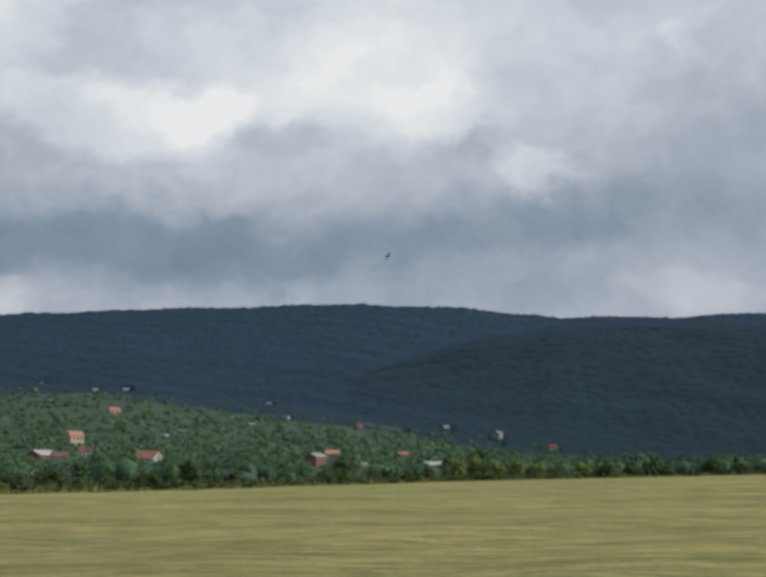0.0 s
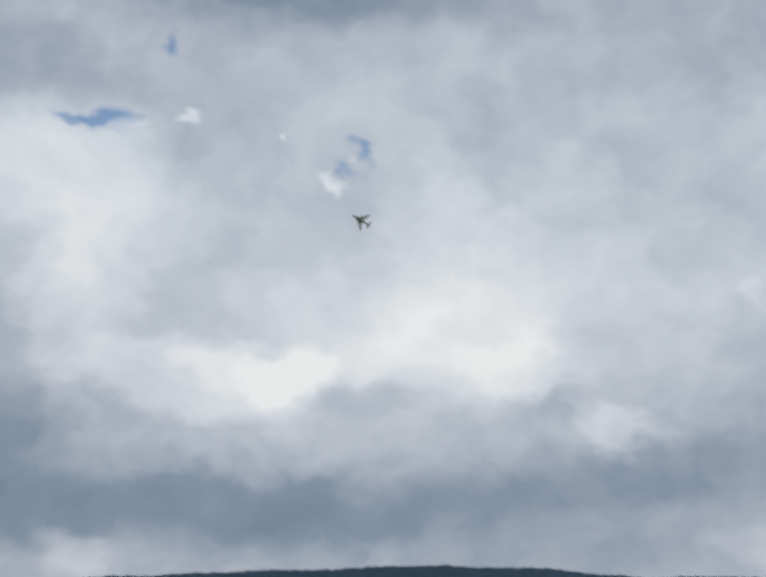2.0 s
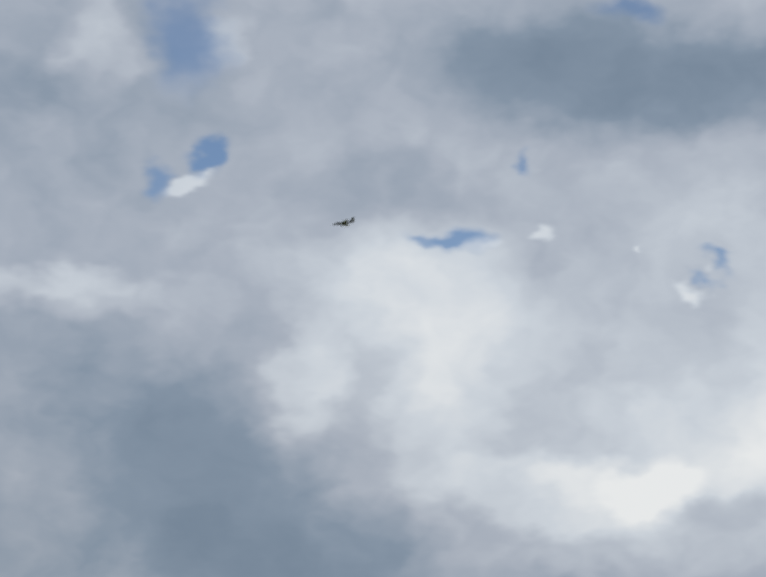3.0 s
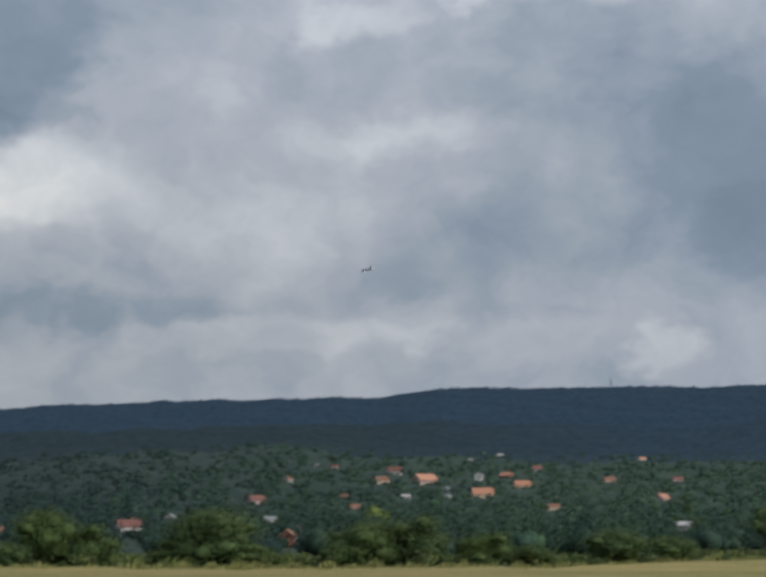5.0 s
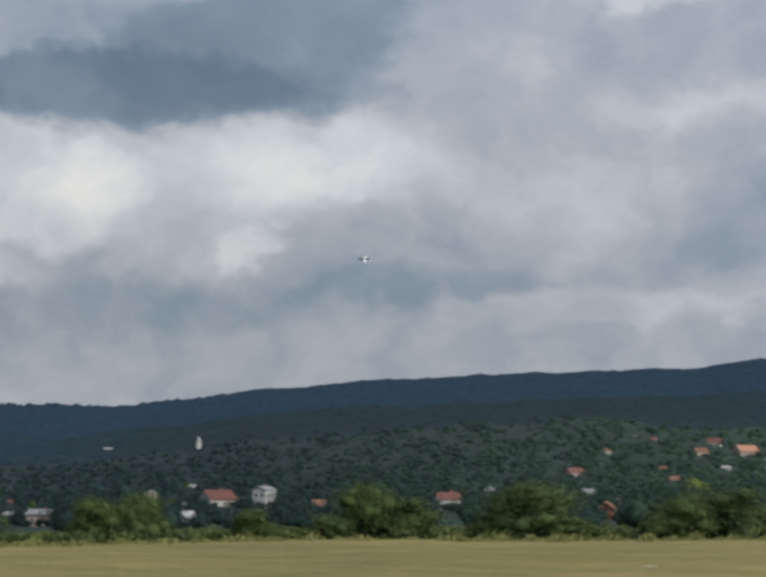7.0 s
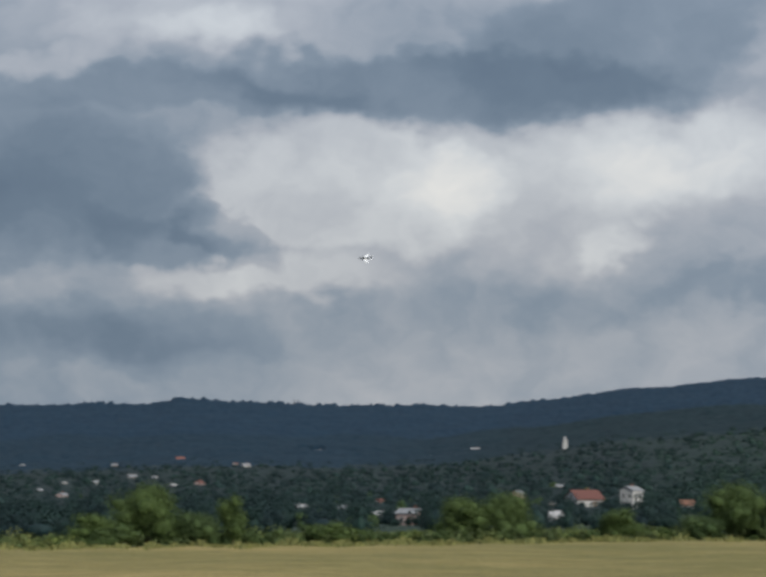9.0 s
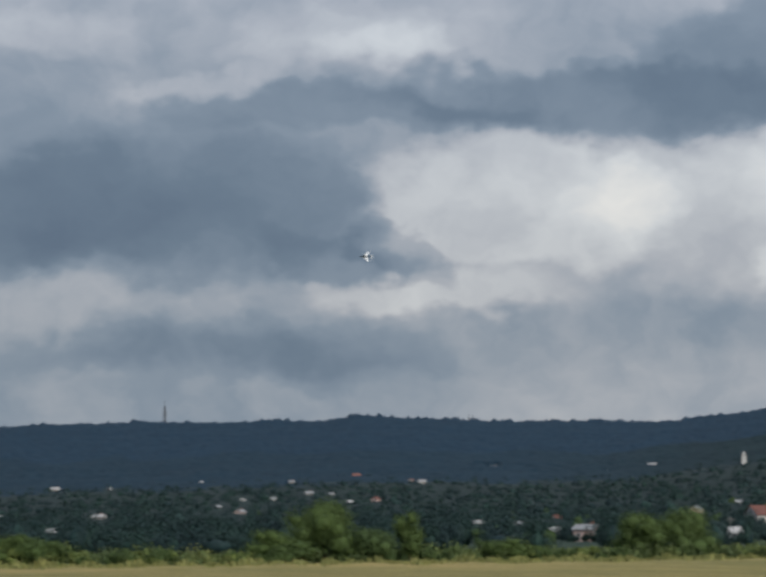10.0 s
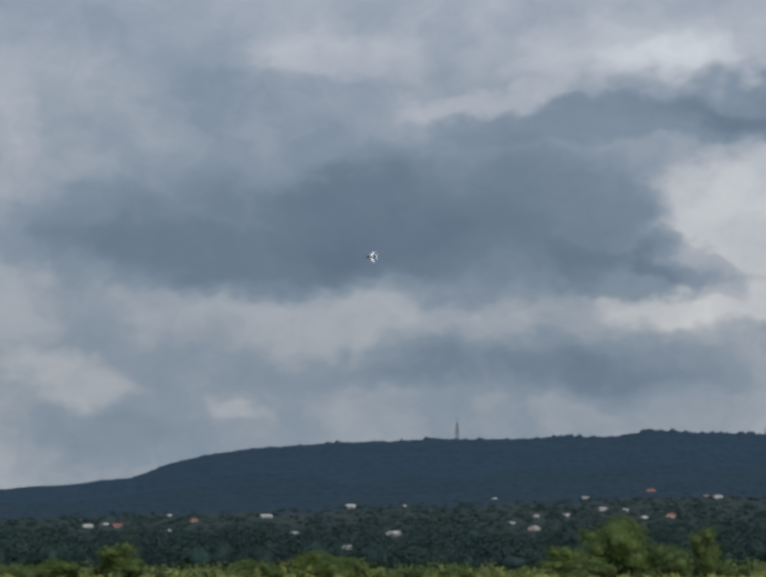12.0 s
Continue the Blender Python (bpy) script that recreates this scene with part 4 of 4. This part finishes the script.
# ---- bushes and weeds along the field's end ----
def bushes():
    models = [tree_model("bush", 51 + k, w, h, 0.1, n, c, 0.062 if c < 2500 else 0.046, BUSH, 0.75) for k, (w, h, n, c) in enumerate((
        (1.5, 1.9, 20, 9500), (1.1, 1.5, 16, 6500), (2.1, 2.6, 30, 15000), (1.3, 2.3, 18, 8500), (1.2, 1.4, 10, 2300)))]
    first = set()
    rng = random.Random(8)

    def put(turn, back, k, s, tall=1.0):
        r = float(table(FIELD_END, turn)) + back
        m = Matrix.Translation(spot(turn, r, float(ground_z(turn, r)) - 0.05)) @ pose(0, 0, 0, 0, 0, rng.uniform(0, 360))
        model = models[k]
        if k in first:
            ob = copy_thing(model, m)
        else:
            first.add(k)
            ob = model
            ob.matrix_world = m
        ob.scale = (s, s, s * tall)
        tagged(ob, "large rounded green bush at the end of the field" if k == 2 or s > 1.1 else "low green bush at the end of the field", "bush", "bushes along the field")

    put(37.58, 7, 2, 1.17, 1.05)
    put(38.57, 5, 0, 1.12, 0.71)
    put(36.22, 7, 3, 1.60, 0.68)
    put(32.68, 7, 2, 1.71, 0.73)
    put(33.77, 7, 0, 1.26, 0.71)
    put(31.72, 5, 0, 1.11, 0.67)
    put(28.57, 7, 2, 1.34, 0.73)
    put(27.06, 7, 3, 1.87, 0.69)
    put(29.25, 5, 1, 1.34, 0.71)
    put(25.15, 7, 0, 1.37, 0.78)
    put(23.93, 5, 1, 1.50, 0.60)
    put(40.64, 5, 0, 0.86, 0.92)
    put(21.77, 7, 2, 1.35, 0.60)
    put(20.17, 7, 0, 1.60, 0.60)
    put(53.91, 7, 2, 1.04, 1.07)
    put(55.31, 7, 0, 1.02, 0.86)
    put(52.62, 5, 0, 0.94, 0.97)
    put(51.47, 5, 3, 0.73, 1.47)
    put(45.10, 7, 2, 0.84, 1.10)
    put(43.80, 7, 2, 0.94, 1.09)
    put(40.60, 5, 3, 1.13, 0.72)
    put(54.76, 5, 1, 1.23, 0.60)
    put(48.80, 5, 1, 1.35, 0.60)
    put(62.08, 5, 0, 0.80, 0.89)
    put(61.41, 5, 1, 0.95, 0.80)
    put(64.24, 5, 1, 0.96, 0.71)
    put(67.68, 5, 3, 1.05, 0.76)
    put(69.44, 5, 1, 1.13, 0.66)
    put(70.77, 5, 1, 0.99, 0.60)
    put(64.05, 5, 1, 1.10, 0.67)
    put(62.41, 5, 0, 0.80, 0.95)
    put(61.32, 5, 1, 0.95, 0.78)
    for _ in range(150):
        put(rng.uniform(16, 73), rng.uniform(3, 9), 4, rng.uniform(0.25, 0.6))
    for _ in range(40):
        put(rng.uniform(-13, 16), rng.uniform(5, 25), rng.choice((0, 1, 3)), rng.uniform(0.8, 1.7))


def weeds():
    """Uncut grass and weeds in a ragged strip between the mown field and the bushes."""
    rng = np.random.default_rng(9)
    n = 90000
    turn = rng.uniform(-14, 74, n)
    end = table(FIELD_END, turn)
    clump = 0.5 + 0.5 * np.sin(turn * 5.1 + 2 * np.sin(turn * 1.3)) * np.sin(turn * 1.7 + 1) + 0.25 * np.sin(turn * 17 + 3 * np.sin(turn * 3.7))
    r = end + rng.normal(1.0, 2.2, n) + 2.0 * np.sin(turn * 2.3)
    h = (0.06 + 0.42 * rng.random(n) ** 2 * np.clip(clump, 0.1, 1.2)) * np.clip(end / 130, 0.8, 1.4)
    z = ground_z(turn, r)
    a = np.radians(turn)
    base = np.stack([-np.sin(a) * r, np.cos(a) * r, z - 0.03], 1)
    lean = rng.normal(size=(n, 3)) * 0.35
    lean[:, 2] = 1
    tip = base + lean * h[:, None]
    side = rng.normal(size=(n, 3)) * 0.03 * np.clip(end / 110, 1, 3)[:, None]
    side[:, 2] = 0
    V = np.stack([base - side, base + side, tip + side * 0.5, tip - side * 0.4], 1).reshape(-1, 3)
    tagged(new("tall_grass", mesh_from("tall_grass", V, quads(n), WEED)), "uncut yellow-green grass and weeds edging the field", "grass", kind="stuff")


bushes()
weeds()


# ---- masts and a tower on the hills ----
def mast(turn, r, high, wide):
    root = new("radio_mast")
    root.matrix_world = Matrix.Translation(spot(turn, r, float(ground_z(turn, r)) - 1)) @ pose(0, 0, 0, 0, 0, turn + 20)
    for k in range(4):
        sx, sy = (1, 1, -1, -1)[k], (1, -1, -1, 1)[k]
        bm = bmesh.new()
        limb(bm, (sx * wide, sy * wide, 0), (sx * wide * 0.25, sy * wide * 0.25, high * 0.8), 0.45, 0.3)
        part("leg", bm, STEEL, root)
    for k in range(8):
        f = k / 8
        w = wide * (1 - 0.75 * f)
        bm = bmesh.new()
        for p, q in (((1, 1), (-1, 1)), ((-1, 1), (-1, -1)), ((-1, -1), (1, -1)), ((1, -1), (1, 1))):
            limb(bm, (p[0] * w, p[1] * w, high * 0.8 * f), (q[0] * w * 0.9, q[1] * w * 0.9, high * 0.8 * (f + 0.12)), 0.25, 0.25)
        part("brace", bm, STEEL, root)
    bm = bmesh.new()
    limb(bm, (0, 0, high * 0.78), (0, 0, high), 0.5, 0.3)
    part("aerial", bm, STEEL, root)
    bm = tube(bmesh.new(), [circle((0, 0, high * 0.55), wide * 0.95, 10), circle((0, 0, high * 0.55 + 2.2), wide * 0.95, 10)])
    part("platform", bm, STEEL, root)
    tagged(root, "grey steel lattice radio mast on the wooded ridge", "mast", "masts on the ridge")


def tower(turn, r, high, wide):
    root = new("lookout_tower")
    root.matrix_world = Matrix.Translation(spot(turn, r, float(ground_z(turn, r)) - 1)) @ pose(0, 0, 0, 0, 0, turn + 15)
    W = wide / 2
    part("wall", box(bmesh.new(), (-W, -W, 0), (W, W, high * 0.7)), WALLS["white"], root)
    part("balcony", box(bmesh.new(), (-W * 1.2, -W * 1.2, high * 0.7), (W * 1.2, W * 1.2, high * 0.75)), WALLS["grey"], root)
    part("lantern", tube(bmesh.new(), [circle((0, 0, high * 0.75), W * 0.75, 10), circle((0, 0, high * 0.9), W * 0.75, 10)]), WALLS["white"], root)
    part("roof", tube(bmesh.new(), [circle((0, 0, high * 0.9), W * 0.95, 10), circle((0, 0, high), W * 0.1, 10)]), TILES["grey"], root)
    for s in range(3):
        opening("window", 0.9, 1.3, pose(0, -W, 1.5 + s * high * 0.2), root)
    tagged(root, "white square tower with a small lantern on the wooded hill", "tower")


def pole(turn, r, top):
    """A wooden power pole whose head shows at that height angle."""
    z = float(ground_z(turn, r))
    high = max(4.5, EYE + math.tan(radians(top)) * r - z)
    root = new("power_pole")
    root.matrix_world = Matrix.Translation(spot(turn, r, z - 0.3)) @ pose(0, 0, 0, 0, 0, turn + 25)
    bm = bmesh.new()
    limb(bm, (0, 0, 0), (0, 0, high + 0.3), 0.17, 0.12)
    part("post", bm, PALE_WOOD, root)
    arm = part("crossarm", box(bmesh.new(), (-0.7, -0.2, high - 0.35), (0.7, -0.1, high - 0.2)), PALE_WOOD, root)
    for x in (-0.6, 0.6):
        part("insulator", tube(bmesh.new(), [circle((x, -0.15, high - 0.2), 0.05, 8), circle((x, -0.15, high - 0.05), 0.07, 8), circle((x, -0.15, high), 0.03, 8)]), WALLS["white"], arm)
    tagged(root, "weathered pale wooden power pole among the garden trees", "pole", "power poles")


PALE_WOOD = plain("weathered_pale_wood", (0.20, 0.19, 0.18), 0.85)
pole(7.60, 700, 1.16)
pole(0.72, 560, 0.55)
pole(42.58, 400, 0.15)
pole(30.40, 350, 0.05)
mast(58.35, 3290, 48, 3.0)
mast(49.80, 3290, 24, 1.2)
mast(49.68, 3290, 22, 1.2)
mast(21.68, 3290, 28, 0.9)
tower(42.18, 1690, 13, 3.6)


# ---- the model jet ----
def skin_mats():
    k = Mat("camouflage_paint", 0.4)
    at = k.where(object_space=True)
    camo = k.ramp(k.noise(at, 2.6, 2, 0.5), (0.44, (0.030, 0.038, 0.034)), (0.53, (0.065, 0.074, 0.074)))
    k.color(camo)
    k2 = Mat("silver_paint", 0.35)
    k2.color(k2.mix(k2.noise(k2.where(object_space=True), 4.0), (0.88, 0.91, 0.94), (0.83, 0.86, 0.90)))
    k3 = Mat("dark_belly_paint", 0.45)
    k3.color(k3.mix(k3.noise(k3.where(object_space=True), 5.0), (0.035, 0.042, 0.042), (0.06, 0.065, 0.065)))
    k4 = Mat("canopy_glass", 0.05)
    k4.color((0.02, 0.025, 0.03))
    k5 = Mat("grey_belly_paint", 0.5)
    k5.color(k5.mix(k5.noise(k5.where(object_space=True), 5.0), (0.40, 0.44, 0.50), (0.32, 0.36, 0.41)))
    return k.m, k2.m, k3.m, k4.m, k5.m


CAMO, SILVER, KEEL, GLASS, BELLY = skin_mats()


def jet():
    """A swept-wing model jet, two metres long, nose along +x."""
    root = new("model_jet")
    # fuselage: round, with intakes swelling at the wing roots and a pipe at the tail
    prof = ((1.0, 0.012, 0), (0.96, 0.04, 0), (0.85, 0.072, 0), (0.65, 0.10, 0.01), (0.4, 0.118, 0.015), (0.1, 0.122, 0.012), (-0.25, 0.118, 0.01),
            (-0.6, 0.086, 0.012), (-0.85, 0.066, 0.018), (-0.98, 0.055, 0.02))
    bm = tube(bmesh.new(), [[(x, r * 0.86 * math.cos(i * math.tau / 16), z + r * 0.92 * math.sin(i * math.tau / 16)) for i in range(16)] for x, r, z in prof])
    bmesh.ops.recalc_face_normals(bm, faces=bm.faces)
    bm.normal_update()
    for f in bm.faces:
        f.smooth = True
        f.material_index = 1 if f.normal.z < -0.2 else 0
    part("fuselage", bm, [CAMO, KEEL], root, "green and grey camouflaged fuselage with a dark keel")

    def foil(name, x0, chord0, x1, chord1, y0, y1, z0, z1, thick, upright=False):
        """A tapered, swept surface from the root to the tip, thickest ahead of its middle."""
        rings = []
        for f in (0.0, 0.35, 0.7, 0.94, 1.0):
            x, c = x0 + (x1 - x0) * f, chord0 + (chord1 - chord0) * f
            if f == 1.0:
                x, c = x - c * 0.2, c * 0.55
            y, z, t = y0 + (y1 - y0) * f, z0 + (z1 - z0) * f, thick * (1 - 0.55 * f)
            ring = [(x, 0), (x - 0.06 * c, t * 0.6), (x - 0.3 * c, t), (x - 0.65 * c, t * 0.65), (x - c, 0), (x - 0.65 * c, -t * 0.6), (x - 0.3 * c, -t * 0.9), (x - 0.06 * c, -t * 0.55)]
            rings.append([(px, h, z) if upright else (px, y, z + h) for px, h in ring])
        bm = tube(bmesh.new(), rings)
        bmesh.ops.recalc_face_normals(bm, faces=bm.faces)
        bm.normal_update()
        for f in bm.faces:
            f.material_index = 0 if upright else 1 if f.normal.z > -0.05 else 2
        return part(name, bm, [CAMO, SILVER, BELLY], root, "" if upright else "silver-white above and grey below")

    for s in (1, -1):
        foil("wing", 0.38, 0.58, -0.32, 0.22, s * 0.08, s * 0.78, -0.02, -0.03, 0.026)
        foil("tailplane", -0.70, 0.24, -0.96, 0.13, s * 0.03, s * 0.33, 0.10, 0.105, 0.012)
        bm = tube(bmesh.new(), [[(x, s * 0.135 + r * math.cos(i * math.tau / 10) * 0.7, -0.01 + r * math.sin(i * math.tau / 10)) for i in range(10)]
                                for x, r in ((0.52, 0.045), (0.44, 0.06), (0.2, 0.05), (-0.05, 0.02))])
        part("air_intake", bm, CAMO, root)
        bm = tube(bmesh.new(), [[(x, s * 0.40 + r * math.cos(i * math.tau / 10), -0.085 + r * math.sin(i * math.tau / 10)) for i in range(10)]
                                for x, r in ((0.38, 0.006), (0.3, 0.028), (0.1, 0.036), (-0.1, 0.028), (-0.22, 0.006))])
        part("drop_tank", bm, BELLY, root)
    foil("fin", -0.52, 0.42, -0.88, 0.17, 0, 0, 0.09, 0.46, 0.016, True)
    bm = tube(bmesh.new(), [[(x, r * 0.8 * math.cos(i * math.tau / 12), 0.085 + z + r * math.sin(i * math.tau / 12)) for i in range(12)]
                            for x, r, z in ((0.70, 0.012, 0.0), (0.62, 0.04, 0.015), (0.50, 0.055, 0.03), (0.38, 0.045, 0.025), (0.24, 0.015, 0.01))])
    for f in bm.faces:
        f.smooth = True
    part("canopy", bm, GLASS, root, "dark glazed bubble canopy")
    part("exhaust", tube(bmesh.new(), [[(x, r * math.cos(i * math.tau / 14), 0.02 + r * math.sin(i * math.tau / 14)) for i in range(14)] for x, r in ((-0.97, 0.055), (-1.03, 0.05))]), KEEL, root)
    return tagged(root, "swept-wing model jet with a dark fuselage and silver-white wings, in flight", "model plane")


def hay(turn, r):
    """A raked heap of cut hay left on the mown field."""
    rng = np.random.default_rng(77)
    n = 260
    a, q = rng.uniform(0, math.tau, n), np.sqrt(rng.random(n))
    base = np.stack([np.cos(a) * q * 0.16, np.sin(a) * q * 0.12, 0.03 * (1 - q) + 0.01 * rng.random(n)], 1)
    d = rng.normal(size=(n, 3)) * np.array([0.04, 0.04, 0.015])
    w = np.cross(d, rng.normal(size=(n, 3)))
    w *= 0.006 / np.linalg.norm(w, axis=1)[:, None]
    V = np.stack([base - d - w, base + d - w, base + d + w, base - d + w], 1).reshape(-1, 3)
    k = Mat("pale_hay", 0.9)
    k.color(k.mix(k.island(), (0.50, 0.46, 0.32), (0.66, 0.62, 0.47)))
    ob = new("hay_heap", mesh_from("hay_heap", V, quads(n), k.m))
    ob.matrix_world = Matrix.Translation(spot(turn, r, float(ground_z(turn, r)) + 0.02)) @ pose(0, 0, 0, 0, 0, turn)
    tagged(ob, "small pale heap of raked hay on the mown field", "hay")


hay(29.59, 58.9)
JET = jet()


def flight(turn, up, r, ahead, left):
    """The jet's pose: its bearing, height angle and distance, and its nose and left wing as seen (right, up, towards the eye)."""
    a, e = radians(turn), radians(up)
    way = Vector((-math.sin(a) * math.cos(e), math.cos(a) * math.cos(e), math.sin(e)))
    right = Vector((math.cos(a), math.sin(a), 0))
    over = right.cross(way)
    f = (right * ahead[0] + over * ahead[1] - way * ahead[2]).normalized()
    w = right * left[0] + over * left[1] - way * left[2]
    w = (w - f * w.dot(f)).normalized()
    u = f.cross(w)
    return Matrix.Translation(Vector((0, 0, EYE)) + way * r) @ Matrix((f, w, u)).transposed().to_4x4()


def motions():
    walk(JET, [
        (0, flight(-0.15, 6.17, 225, (0.1, 0.25, 0.96), (0.6, 0.78, 0))),
        (0.5, flight(-0.74, 7.77, 212, (-0.1, 0.35, 0.93), (0.3, 0.93, 0.1))),
        (1, flight(-0.94, 9.69, 188, (-0.36, 0.5, 0.79), (0.42, 0.9, 0))),
        (1.5, flight(0.10, 11.97, 190, (-0.58, 0.52, 0.63), (0.38, 0.92, 0.1))),
        (2, flight(2.98, 14.50, 182, (-0.78, 0.46, 0.42), (0.3, 0.93, 0.1))),
        (2.5, flight(7.58, 16.65, 176, (-0.96, 0.25, 0.1), (0.2, 0.9, 0.35))),
        (3, flight(13.89, 17.70, 182, (-0.97, -0.14, -0.05), (0.05, 0.38, 0.92))),
        (3.5, flight(18.75, 16.19, 180, (-0.8, -0.55, -0.2), (-0.1, -0.1, 0.97))),
        (3.7, flight(20.41, 14.81, 182, (-0.74, -0.62, -0.25), (-0.15, -0.2, 0.95))),
        (5.3, flight(29.79, 6.88, 262, (-0.62, -0.05, -0.78), (-0.68, -0.25, 0.7))),
        (5.5, flight(30.59, 6.69, 268, (-0.66, -0.04, -0.75), (-0.62, -0.40, 0.65))),
        (6, flight(32.70, 6.65, 285, (-0.86, -0.06, -0.5), (-0.35, -0.62, 0.75))),
        (6.5, flight(35.11, 6.85, 295, (-0.95, -0.04, -0.3), (-0.2, -0.58, 0.78))),
        (7, flight(37.52, 7.02, 298, (-0.96, 0.0, -0.25), (-0.15, -0.6, 0.78))),
        (7.2, flight(38.50, 7.05, 298, (-0.96, 0.0, -0.22), (-0.12, -0.62, 0.76))),
        (8.8, flight(46.95, 6.99, 296, (-0.98, 0.0, -0.15), (-0.06, -0.80, 0.58))),
        (9, flight(47.80, 7.05, 296, (-0.98, 0.0, -0.12), (-0.05, -0.83, 0.53))),
        (9.5, flight(50.28, 7.26, 305, (-0.98, 0.03, -0.1), (-0.02, -0.93, 0.3))),
        (10, flight(52.71, 7.55, 305, (-0.97, 0.03, -0.1), (0.0, -0.95, 0.2))),
        (10.5, flight(54.92, 7.84, 302, (-0.97, 0.03, -0.12), (0.0, -0.97, 0.15))),
        (11, flight(56.97, 7.98, 302, (-0.97, 0.03, -0.15), (0.0, -0.97, 0.1))),
        (11.5, flight(58.89, 8.03, 305, (-0.95, 0.0, -0.25), (0.0, -0.97, 0.1))),
        (12, flight(60.76, 8.01, 305, (-0.93, -0.02, -0.33), (0.0, -0.98, 0.08))),
    ])


motions()
